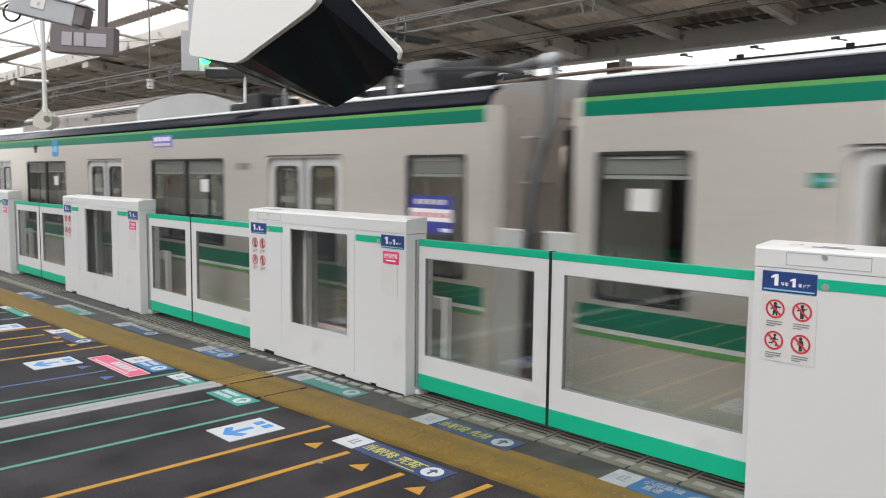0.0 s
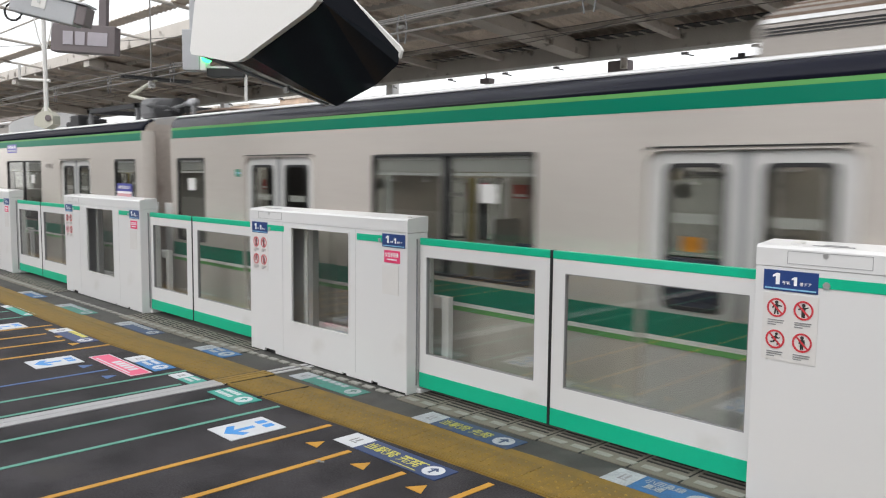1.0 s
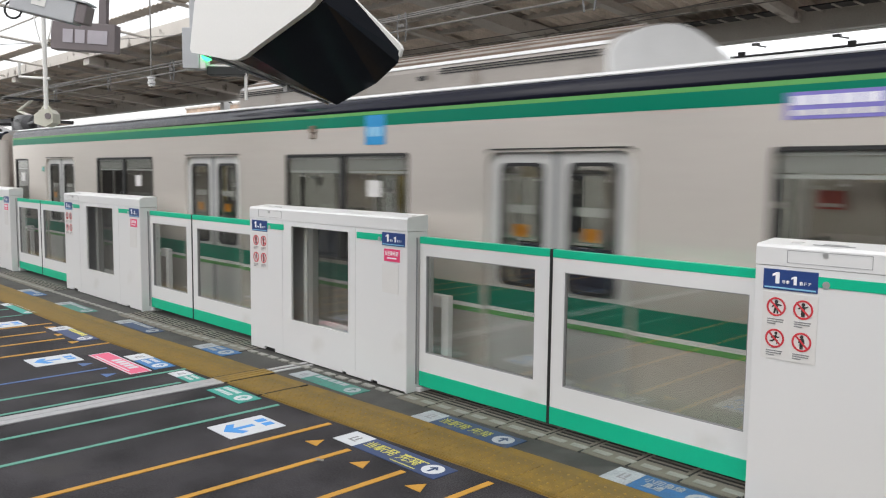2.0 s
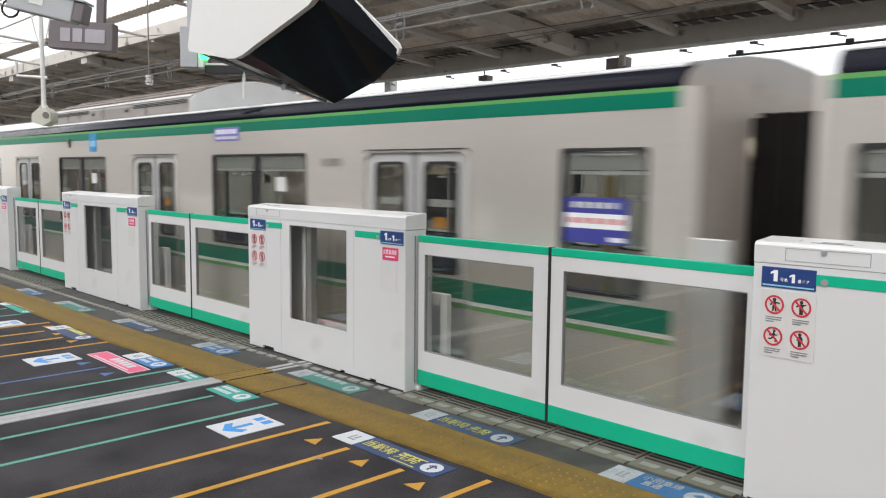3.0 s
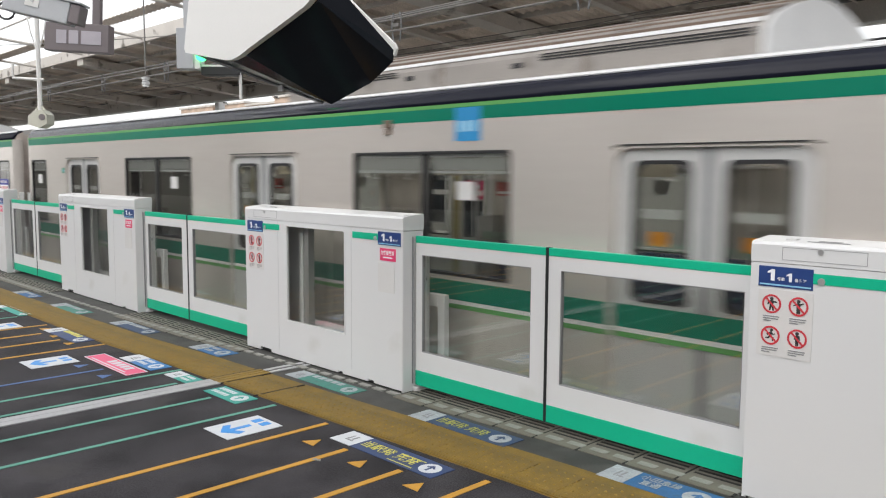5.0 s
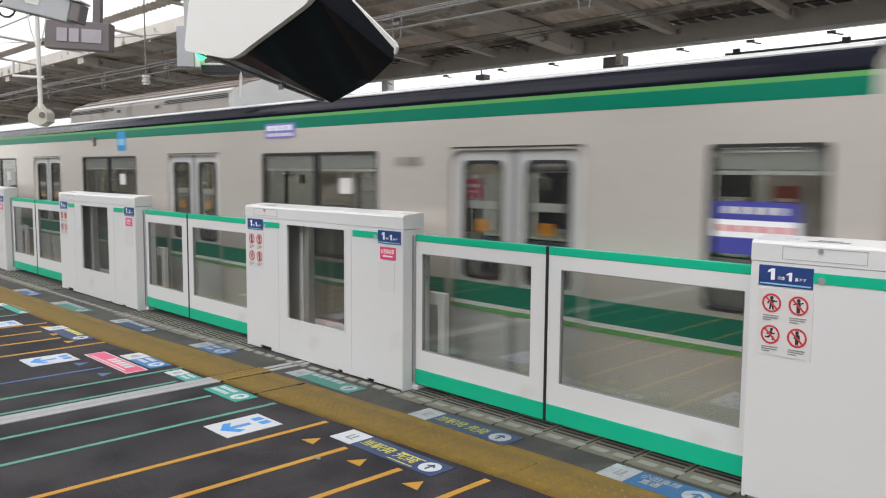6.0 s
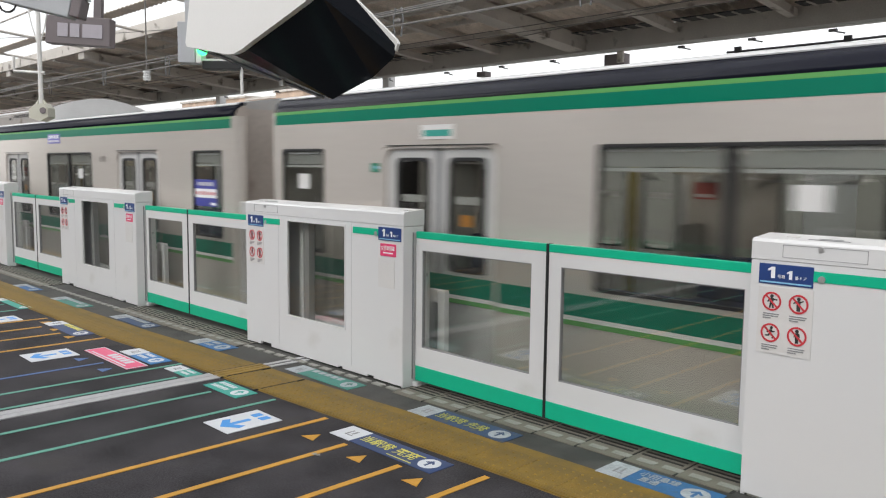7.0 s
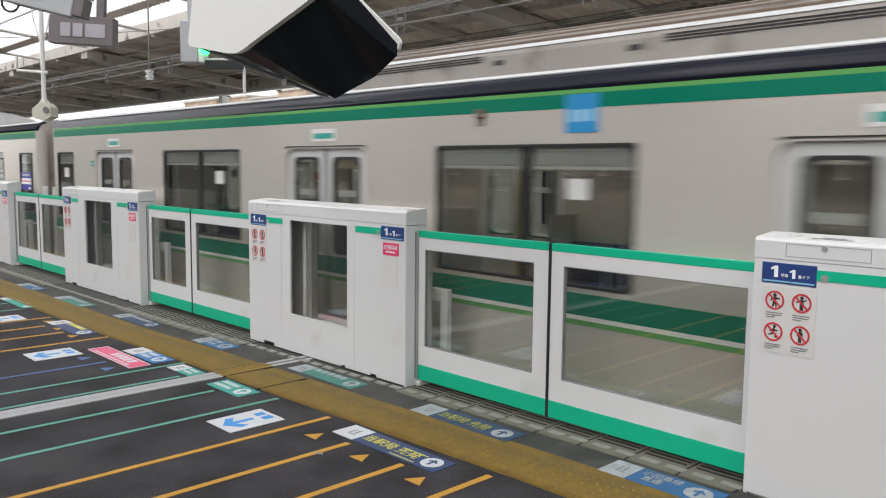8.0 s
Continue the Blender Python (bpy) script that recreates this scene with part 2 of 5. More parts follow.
def holed(x0, x1, z0, z1, holes, y0, y1):
    """A wall panel with rectangular holes (x0, x1, z0, z1), y0 (front) to y1, with its reveals."""
    bm = bmesh.new()
    holes = [(max(a, x0), min(b, x1), max(c, z0), min(d, z1)) for a, b, c, d in holes]
    xs = sorted({x0, x1, *[h[0] for h in holes], *[h[1] for h in holes]})
    zs = sorted({z0, z1, *[h[2] for h in holes], *[h[3] for h in holes]})
    solid = {}
    for i in range(len(xs) - 1):
        for k in range(len(zs) - 1):
            cx, cz = (xs[i] + xs[i + 1]) / 2, (zs[k] + zs[k + 1]) / 2
            solid[i, k] = not any(h[0] < cx < h[1] and h[2] < cz < h[3] for h in holes)
    cache = {}

    def v(i, k, y):
        if (i, k, y) not in cache:
            cache[i, k, y] = bm.verts.new((xs[i], y, zs[k]))
        return cache[i, k, y]
    for (i, k), s in solid.items():
        if not s:
            continue
        bm.faces.new((v(i, k, y0), v(i + 1, k, y0), v(i + 1, k + 1, y0), v(i, k + 1, y0)))
        bm.faces.new((v(i, k + 1, y1), v(i + 1, k + 1, y1), v(i + 1, k, y1), v(i, k, y1)))
        for di, dk, a, b in ((-1, 0, (i, k), (i, k + 1)), (1, 0, (i + 1, k + 1), (i + 1, k)), (0, -1, (i + 1, k), (i, k)), (0, 1, (i, k + 1), (i + 1, k + 1))):
            if not solid.get((i + di, k + dk), False):
                bm.faces.new((v(*a, y0), v(*b, y0), v(*b, y1), v(*a, y1)))
    bmesh.ops.recalc_face_normals(bm, faces=bm.faces[:])
    return bm


def tube(points, r, n=8):
    """A round tube along a line of points."""
    bm = bmesh.new()
    pts = [Vector(p) for p in points]
    rings = []
    for i, p in enumerate(pts):
        d = (pts[min(i + 1, len(pts) - 1)] - pts[max(i - 1, 0)]).normalized()
        u = d.orthogonal().normalized()
        if rings and abs(d.z) < 0.95:
            u = d.cross(Vector((0, 0, 1))).normalized()
        elif abs(d.z) < 0.95:
            u = d.cross(Vector((0, 0, 1))).normalized()
        w = d.cross(u)
        rings.append([bm.verts.new(p + r * (math.cos(2 * math.pi * k / n) * u + math.sin(2 * math.pi * k / n) * w)) for k in range(n)])
    for a, b in zip(rings, rings[1:]):
        for k in range(n):
            bm.faces.new((a[k], a[(k + 1) % n], b[(k + 1) % n], b[k]))
    bm.faces.new(rings[0][::-1]), bm.faces.new(rings[-1])
    bmesh.ops.recalc_face_normals(bm, faces=bm.faces[:])
    return bm


def disc(cx, cz, r, y0, y1, n=24, axis="y"):
    return prism([(cx + r * math.cos(2 * math.pi * i / n), cz + r * math.sin(2 * math.pi * i / n)) for i in range(n)], y0, y1, axis)


def join(*bms):
    """One bmesh out of several."""
    out = bmesh.new()
    for b in bms:
        me = bpy.data.meshes.new("tmp")
        b.to_mesh(me)
        out.from_mesh(me)
        bpy.data.meshes.remove(me)
        b.free()
    return out


def smooth(bm):
    for f in bm.faces:
        f.smooth = True
    return bm


def part(name, bm, material, parent=None, label=""):
    me = bpy.data.meshes.new(name)
    bm.to_mesh(me)
    bm.free()
    me.materials.append(material)
    ob = new(name, me)
    if parent:
        ob.parent = parent
    if label:
        tagged(ob, label)
    return ob


def thing(name, label, category, m=None, group="", kind=""):
    """An Empty at the base of a thing that has parts."""
    ob = tagged(new(name), label, category, group, kind)
    ob.empty_display_size = 0.1
    if m:
        ob.matrix_basis = m
    return ob


def whole(name, bm, material, label, category="", group="", kind="", m=None):
    ob = tagged(part(name, bm, material), label, category, group, kind)
    if m:
        ob.matrix_basis = m
    return ob


def words(name, text, size, material, parent, m, width=None, label=""):
    """Lettering as a flat mesh: the text lies in the local xy plane of m, its lower left corner at the origin."""
    cu = bpy.data.curves.new(name, "FONT")
    cu.body, cu.size, cu.extrude = text, size, 0.0004
    cu.resolution_u, cu.offset = 2, size * (0.03 if text.isdigit() else 0.008)
    tmp = bpy.data.objects.new(name + "_curve", cu)
    scene.collection.objects.link(tmp)
    me = bpy.data.meshes.new_from_object(tmp.evaluated_get(bpy.context.evaluated_depsgraph_get()))
    bpy.data.objects.remove(tmp)
    if width and len(me.vertices):
        xs = [v.co.x for v in me.vertices]
        k, lo = width / max(max(xs) - min(xs), 1e-4), min(xs)
        for v in me.vertices:
            v.co.x = (v.co.x - lo) * k
    me.materials.clear()
    me.materials.append(material)
    ob = new(name, me)
    ob.parent = parent
    ob.matrix_basis = m
    if label:
        tagged(ob, label)
    return ob


UP_WALL = Matrix.Rotation(radians(90), 4, "X")  # lettering on a wall that faces -y
FIGURES = (
    ((2, 17), (-1, 22), (-1, 30), (4, 34), (10, 33), (13, 27), (10, 20), (6, 17), (14, 9), (22, 12), (23, 7), (14, 3), (8, 7), (6, -4), (17, -9), (15, -27), (9, -27), (10, -13), (0, -9), (-8, -17), (-24, -17), (-24, -11), (-11, -10), (-5, -2), (-4, 5), (-14, -1), (-19, 6), (-15, 9), (-6, 14)),
    ((-3, 17), (-8, 21), (-8, 29), (-3, 34), (3, 34), (8, 29), (8, 21), (3, 17), (11, 15), (27, 12), (27, 6), (9, 7), (8, -6), (12, -33), (5, -33), (1, -12), (-5, -33), (-12, -33), (-8, -6), (-9, 4), (-18, -6), (-22, -1), (-11, 15)),
    ((-3, 17), (-8, 21), (-8, 29), (-3, 34), (3, 34), (8, 29), (8, 21), (3, 17), (12, 15), (15, -5), (10, -5), (8, 8), (7, -34), (1, -34), (0, -10), (-1, -34), (-7, -34), (-8, 8), (-10, -5), (-15, -5), (-12, 15)),
    ((-3, 17), (-8, 21), (-8, 29), (-3, 34), (3, 34), (8, 29), (8, 21), (3, 17), (11, 15), (22, 20), (24, 15), (9, 7), (8, -34), (-8, -34), (-9, 5), (-24, 0), (-25, 5), (-11, 15)))


def figure(cx, cz, pose_kind):
    """A small pictogram of one outline: running, leaning, standing, pressing."""
    return prism([(cx + x / 1000, cz + z / 1000) for x, z in FIGURES[pose_kind]], -0.0055, -0.002)


# ---- platform ----
PLAT_IN, TAC_IN, TAC_OUT, EDGE = -14.0, -0.83, -0.39, 0.34
BEND = ((-60, -0.20), (-10, -0.19), (-7.5, -0.165), (-5.7, -0.145), (-4.4, -0.115), (-3.3, -0.045), (-2.2, -0.01), (-1.2, 0.025), (-0.5, 0.06), (0.5, 0.10), (4.0, 0.14), (40, 0.14))


def bend(x):
    """Sideways drift of the platform's strips along its gentle curve."""
    for (xa, ya), (xb, yb) in zip(BEND, BEND[1:]):
        if xa <= x <= xb:
            return ya + (yb - ya) * (x - xa) / (xb - xa)
    return BEND[-1][1]


def ribbon(y0, y1, z0, z1, bent0=True, bent1=True):
    """A long slab between two lines along the platform, each straight or following its curve."""
    near = [(x, y0 + (d if bent0 else 0)) for x, d in BEND]
    far = [(x, y1 + (d if bent1 else 0)) for x, d in BEND]
    out = bmesh.new()
    rows = [[out.verts.new((*p, z)) for p, z in ((a, z0), (b, z0), (b, z1), (a, z1))] for a, b in zip(near, far)]
    for u, v in zip(rows, rows[1:]):
        for q in range(4):
            out.faces.new((u[q], u[(q + 1) % 4], v[(q + 1) % 4], v[q]))
    out.faces.new(rows[0]), out.faces.new(rows[-1])
    bmesh.ops.recalc_face_normals(out, faces=out.faces[:])
    return out


plat = whole("platform_floor", ribbon(PLAT_IN, TAC_IN, -0.3, 0.0, False, True), M_ASPHALT, "dark grey asphalt platform floor with painted queue lines", "floor", kind="structure")
edge = whole("platform_edge", join(ribbon(TAC_OUT, EDGE, -0.302, 0.0, True, False), boxes((-60, 40, PLAT_IN, EDGE, -1.1, -0.304))), M_CONCRETE, "worn grey concrete platform edge strip", "floor", kind="structure")
tac = whole("tactile_strip", ribbon(TAC_IN, TAC_OUT, -0.3, 0.002), M_TACTILE, "worn yellow tactile paving strip along the platform", "tactile paving", kind="structure")
whole("track_bed", boxes((-80, 60, EDGE, 7.0, -1.4, -1.1)), M_CONCRETE_DARK, "dark concrete track bed below the train", "track", kind="structure")
for y in (1.37, 2.43):
    whole("rail", boxes((-80, 60, y - 0.035, y + 0.035, -1.1, -0.96)), M_DARK, "steel running rail on the track bed", "rail", kind="structure")
whole("opposite_platform", boxes((-80, 60, 7.0, 16.0, -1.4, 0.0)), M_CONCRETE_BOUNCE, "plain concrete platform beyond the track", "floor", kind="structure")
whole("wall_far", boxes((-80, 60, 12.0, 12.3, 0, 2.75)), M_WALL, "beige wall beyond the opposite platform", "wall", kind="structure")


# ---- platform gates ----
LEAF_Y, GATE_H = 0.111, 1.32


def gate_cabinet(x0, x1, label, with_window=True, glazed=(0.69, 1.515)):
    c = thing("gate_cabinet", label, "platform gate", pose(x0, 0, 0), "platform gate cabinets")
    w = x1 - x0
    hole = [(*glazed, 0.345, 1.176)] if with_window else []
    notches = [(0.24, 0.42, 0.012, 0.04), (w - 0.42, w - 0.34, 0.012, 0.03), (w - 0.80, w - 0.74, 0.012, 0.028)]
    part("front_panel", holed(0.004, w - 0.004, 0.012, 1.215, hole + notches, 0, 0.02), M_WHITE, c)
    part("back_panel", holed(0.004, w - 0.004, 0.055, 1.215, hole, 0.185, 0.205), M_WHITE, c)
    for xa in (0.0, w - 0.022):
        part("side_panel", boxes((xa, xa + 0.022, 0.003, 0.202, 0.0, 1.213), bevel=0.003), M_WHITE, c)
    top = prism([(0.0, 1.218), (0.0, 1.305), (0.012, 1.320), (0.20, 1.338), (0.208, 1.33), (0.208, 1.218)], 0, w, "x")
    part("top_cover", top, M_WHITE, c)
    part("base_plinth", boxes((0.03, w - 0.03, 0.025, 0.184, 0.0, 0.055)), M_RUBBER, c)
    part("foot_plate", boxes((w - 0.10, w + 0.045, 0.10, 0.235, 0.0, 0.035), bevel=0.006), M_WHITE, c)
    if with_window:
        h = hole[0]
        part("window_gasket", ring(round_rect(h[0] - 0.012, h[1] + 0.012, h[2] - 0.012, h[3] + 0.012, 0.012, 2), round_rect(h[0] + 0.003, h[1] - 0.003, h[2] + 0.003, h[3] - 0.003, 0.01, 2), -0.003, 0.012), M_WHITE, c)
        part("window_pane", boxes((h[0] - 0.005, h[1] + 0.005, 0.008, 0.014, h[2] - 0.005, h[3] + 0.005)), M_GATE_GLASS, c)
        part("window_pane", boxes((h[0] - 0.005, h[1] + 0.005, 0.190, 0.196, h[2] - 0.005, h[3] + 0.005)), M_GATE_GLASS, c)
        part("inner_stile", boxes((h[0] + 0.18, h[0] + 0.24, 0.06, 0.12, h[2] - 0.1, h[3] + 0.03)), M_CHROME, c)
        part("inner_stile", boxes((h[0] + 0.05, h[0] + 0.10, 0.10, 0.14, h[2] - 0.1, h[3] + 0.03)), M_WHITE, c)
    # panel joint lines
    for xa in ((0.55, w - 0.62) if x0 < 0 else (0.92, 1.60)):
        if xa < w - 0.2:
            part("panel_joint", boxes((xa, xa + 0.003, -0.001, 0.004, 0.06, 1.21)), M_JOINT_LINE, c)
    # green stripe at both ends
    for xa, xb in ((0.30, 0.575 if x0 < 0 else 1.0), (w - 0.60, w - 0.27)):
        if xb > xa:
            part("green_stripe", boxes((xa, xb, -0.003, 0.004, 1.132, 1.182)), M_GREEN, c)
    # lock, lid hatch
    for xa in (0.345, w - 0.315):
        part("lock", disc(xa, 1.146, 0.017, -0.008, 0.004, 16), M_CHROME, c)
    part("hatch_joint", ring([(0.155, 1.235), (0.54, 1.235), (0.54, 1.297), (0.155, 1.297)], [(0.157, 1.237), (0.538, 1.237), (0.538, 1.295), (0.157, 1.295)], -0.0015, 0.004), M_GREY_INK, c)
    part("hatch_lock", disc(0.335, 1.286, 0.013, -0.006, 0.004, 14), M_CHROME, c)
    # number signs and stickers
    for xa, pink, pict in ((0.045, False, True), (w - 0.285, True, False)):
        s = part("door_number_sign", boxes((xa, xa + 0.262, -0.004, 0.002, 1.100, 1.200)), M_NAVY, c, "navy door number sign")
        for xd, hd in ((xa + 0.045, 0.056), (xa + 0.137, 0.042)):
            one = [(0.28, 0), (0.62, 0), (0.62, 1), (0.34, 1), (0.0, 0.80), (0.0, 0.62), (0.28, 0.72)]
            part("number", prism([(xd + a * hd, 1.130 + b * hd) for a, b in one], -0.0062, -0.003), M_LETTER, s)
        words("letters", "\u53f7\u8eca", 0.019, M_LETTER, s, Matrix.Translation((xa + 0.092, -0.006, 1.134)) @ UP_WALL)
        words("letters", "\u756a\u30c9\u30a2", 0.019, M_LETTER, s, Matrix.Translation((xa + 0.176, -0.006, 1.134)) @ UP_WALL)
        part("underline", boxes((xa + 0.008, xa + 0.254, -0.0055, -0.003, 1.107, 1.114)), M_SKY_PALE, s)
        if pink:
            k = part("pink_sign", boxes((xa + 0.025, xa + 0.205, -0.004, 0.002, 0.982, 1.076)), M_PINK, c, "pink women-only car sign")
            words("letters", "\u5973\u6027\u5c02\u7528\u8eca", 0.04, M_LETTER, k, Matrix.Translation((xa + 0.037, -0.006, 1.028)) @ UP_WALL, 0.155)
            part("text_bar", boxes((xa + 0.06, xa + 0.17, -0.0055, -0.003, 1.002, 1.012)), M_LETTER, k)
            part("notice_sheet", boxes((xa, xa + 0.19, -0.003, 0.002, 0.74, 0.965)), M_PAPER, c, "pale grey notice sheet")
        if pict:
            k = part("notice_sheet", boxes((xa + 0.002, xa + 0.268, -0.003, 0.002, 0.755, 1.086)), M_PAPER, c, "grey sheet with four red prohibition signs")
            for px in (0.07, 0.20):
                for pz in (1.015, 0.858):
                    cx = xa + px
                    part("prohibition_ring", ring([(cx + 0.047 * math.cos(a * math.pi / 12), pz + 0.047 * math.sin(a * math.pi / 12)) for a in range(24)],
                                                  [(cx + 0.038 * math.cos(a * math.pi / 12), pz + 0.038 * math.sin(a * math.pi / 12)) for a in range(24)], -0.0055, -0.002), M_RED, k)
                    d = 0.0045 * 0.7071
                    e = 0.04 * 0.7071
                    part("prohibition_bar", prism([(cx - e - d, pz + e - d), (cx + e - d, pz - e - d), (cx + e + d, pz - e + d), (cx - e + d, pz + e + d)], -0.0062, -0.0056), M_RED, k)
                    part("pictogram", figure(cx, pz, (px > 0.1) * 2 + (pz > 0.9)), M_INK, k)
                    for q in range(3):
                        part("text_bar", boxes((cx - 0.04, cx + (0.04, 0.035, 0.0)[q], -0.0055, -0.002, pz - 0.064 - q * 0.011, pz - 0.0595 - q * 0.011)), M_GREY_INK, k)
    for xa in (0.02, w - 0.2):
        part("top_notice", boxes((xa + 0.12, xa + 0.17, 0.07, 0.12, 1.3265, 1.334)), M_PAPER, c)
    part("top_lettering", boxes((0.25, 0.44, 0.055, 0.068, 1.3253, 1.3275), (0.29, 0.40, 0.085, 0.094, 1.328, 1.3300)), M_GREY_INK, c)
    part("sensor_post", boxes((w + 0.11, w + 0.185, 0.25, 0.30, 0.0, 0.735), (w - 0.01, w + 0.11, 0.25, 0.30, 0.64, 0.735), bevel=0.006), M_WHITE, c, "low white sensor post behind the gate")
    part("end_seal", boxes((w, w + 0.006, 0.09, 0.10, 0.06, 1.17)), M_GREY_INK, c)
    return c


def gate_leaf(x0, x1, label, closing_right):
    """A sliding gate leaf with a framed pane."""
    g = thing("gate_leaf", label, "platform gate", pose(x0, LEAF_Y, 0), "sliding platform gates")
    w = x1 - x0
    a, b = (0.065, w - 0.12) if closing_right else (0.095, w - 0.07)
    h = (a, b, 0.31, 1.04)
    part("frame", holed(0, w, 0.165, 1.128, [h], 0, 0.035), M_WHITE, g)
    part("green_rail", boxes((0, w, -0.003, 0.038, 1.128, 1.178), bevel=0.003), M_GREEN, g)
    part("green_kick_rail", boxes((0, w, -0.003, 0.038, 0.052, 0.165), bevel=0.003), M_GREEN, g)
    part("pane", boxes((a - 0.01, b + 0.01, 0.012, 0.020, 0.30, 1.05)), M_GATE_GLASS, g)
    part("pane_gasket", ring([(a - 0.001, 0.309), (b + 0.001, 0.309), (b + 0.001, 1.041), (a - 0.001, 1.041)], [(a + 0.006, 0.316), (b - 0.006, 0.316), (b - 0.006, 1.034), (a + 0.006, 1.034)], 0.004, 0.03), M_GREY_INK, g)
    if closing_right:
        part("inner_stile", boxes((0.0, 0.055, 0.04, 0.09, 0.1, 1.05)), M_CHROME, g)
    xe = w if closing_right else -0.011
    part("edge_seal", boxes((xe, xe + 0.011, -0.004, 0.04, 0.05, 1.18)), M_RUBBER, g, "black rubber closing edge")
    return g


CAB = [(-13.2, -10.83), (-8.36, -5.90), (-3.462, -1.24), (1.384, 3.604)]
for (a, b), w in zip(CAB, ("white platform gate cabinet at the distant end", "white platform gate cabinet with a glazed opening", "white platform gate cabinet with glazed opening and door signs", "white platform gate cabinet with navy number sign and prohibition stickers")):
    gate_cabinet(a, b, w, glazed=(0.80, 1.67) if b - a > 2.3 else (0.69, 1.515))
MID = [-9.70, -4.84, 0.015]
for k, m_ in enumerate(MID):
    gate_leaf(CAB[k][1] + 0.02, m_ - 0.011, "closed white sliding gate leaf with green rails", True)
    gate_leaf(m_ + 0.011, CAB[k + 1][0] - 0.004, "closed white sliding gate leaf with green rails and pane", False)


# ---- station roof ----
def roof_z(y):
    return 4.25 + (9.0 - y) * 0.083


def corrugated(x0, x1, ya, yb, za, zb, pitch=0.2, amp=0.045):
    """Corrugated sheet whose waves run across x, with thickness."""
    n = int((x1 - x0) / pitch * 6)
    bm = bmesh.new()
    rows = []
    for i in range(n + 1):
        x = x0 + (x1 - x0) * i / n
        d = amp * math.sin(2 * math.pi * x / pitch)
        rows.append([bm.verts.new((x, ya, za + d)), bm.verts.new((x, yb, zb + d)), bm.verts.new((x, yb, zb + d + 0.012)), bm.verts.new((x, ya, za + d + 0.012))])
    for a, b in zip(rows, rows[1:]):
        for q in range(4):
            bm.faces.new((a[q], a[(q + 1) % 4], b[(q + 1) % 4], b[q]))
    bmesh.ops.recalc_face_normals(bm, faces=bm.faces[:])
    return bm


roof = thing("station_roof", "dark corrugated station roof on painted steel beams above the track", "roof", kind="structure")
RX0, RX1 = -46, 8
y = 9.0
while y > 4.25:
    y2 = max(y - 0.96, 4.2)
    part("roof_sheet", corrugated(RX0, RX1, y + 0.14, y2, roof_z(y + 0.14) + 0.02, roof_z(y2) + 0.07), M_SHEET, roof)
    part("purlin", boxes((RX0, RX1, y2 - 0.035, y2 + 0.035, roof_z(y2) - 0.07, roof_z(y2) + 0.02)), M_BEAM, roof)
    y = y2
part("roof_sheet", corrugated(RX0, RX1, 3.25, 2.95, 4.76, 4.78, amp=0.012), M_SHEET, roof)
x = RX0 + 0.53
while x < RX1:
    bw, dp = (0.20, 0.34) if round((x - RX0) / 2.06) % 3 == 1 else (0.075, 0.20)
    part("beam", prism([(8.94, roof_z(8.94) - 0.07), (8.94, roof_z(8.94) - dp), (4.15, roof_z(4.15) - dp * 0.8), (4.15, roof_z(4.15) - 0.07)], x - bw, x + bw, "x"), M_BEAM, roof)
    x += 2.06
x = RX0 + 0.53
while x < RX1 - 2:
    part("vent_slot", boxes((x + 0.22, x + 1.84, 8.45, 8.80, roof_z(8.6) - 0.105, roof_z(8.6) - 0.085)), M_RUBBER, roof)
    for q in range(5):
        part("vent_clip", boxes((x + 0.4 + q * 0.3, x + 0.43 + q * 0.3, 8.43, 8.82, roof_z(8.6) - 0.125, roof_z(8.6) - 0.107)), M_BEAM, roof)
    x += 2.06
part("ridge_beam", boxes((RX0, RX1, 4.10, 4.19, roof_z(4.2) - 0.10, roof_z(4.2) + 0.18)), M_BEAM, roof)
part("eave_beam", boxes((RX0, RX1, 8.95, 9.12, roof_z(9) - 0.36, roof_z(9) - 0.02)), M_BEAM, roof)
part("gutter_trough", boxes((RX0, RX1, 8.88, 8.94, 3.855, 3.885), (RX0, RX1, 8.90, 8.94, 3.835, 3.853)), M_HOOD, roof)
part("gutter", tube([(RX0, 9.25, 3.93), (RX1, 9.25, 3.93)], 0.05), M_BEAM, roof)
# glazing bars of the skylight between the roofs
for q in range(13):
    xb = -40 + q * 3.6
    part("glazing_bar", tube([(xb, 4.2, roof_z(4.2) - 0.02), (xb, -1.2, 5.1)], 0.035, 6), M_BEAM, roof)
for yb in (2.0, 1.1, 0.3):
    part("glazing_bar", tube([(RX0, yb, 4.85 + (3 - yb) * 0.06), (RX1, yb, 4.85 + (3 - yb) * 0.06)], 0.02, 6), M_BEAM, roof)
for yb in (-1.39, -0.77, 0.0, 0.37):
    whole("hanger_beam", boxes((-46, 14, yb - 0.05, yb + 0.05, 5.05, 5.2)), M_BEAM, "painted steel beam that carries the hanging fittings", "beam", kind="structure")
# unseen slab, added only to cut skylight on the rear wall and floor
whole("rear_shade_slab", boxes((-46, 14, -13, -10.0, 5.05, 5.2)), M_BEAM, "unseen roof slab added to shade the rear of the platform", "roof", kind="structure")
far_wall = bpy.data.objects["wall_far"]
part("dark_fascia", boxes((-80, 60, 11.95, 11.998, 1.72, 2.55)), M_SIGN_BROWN, far_wall, "dark fascia band")
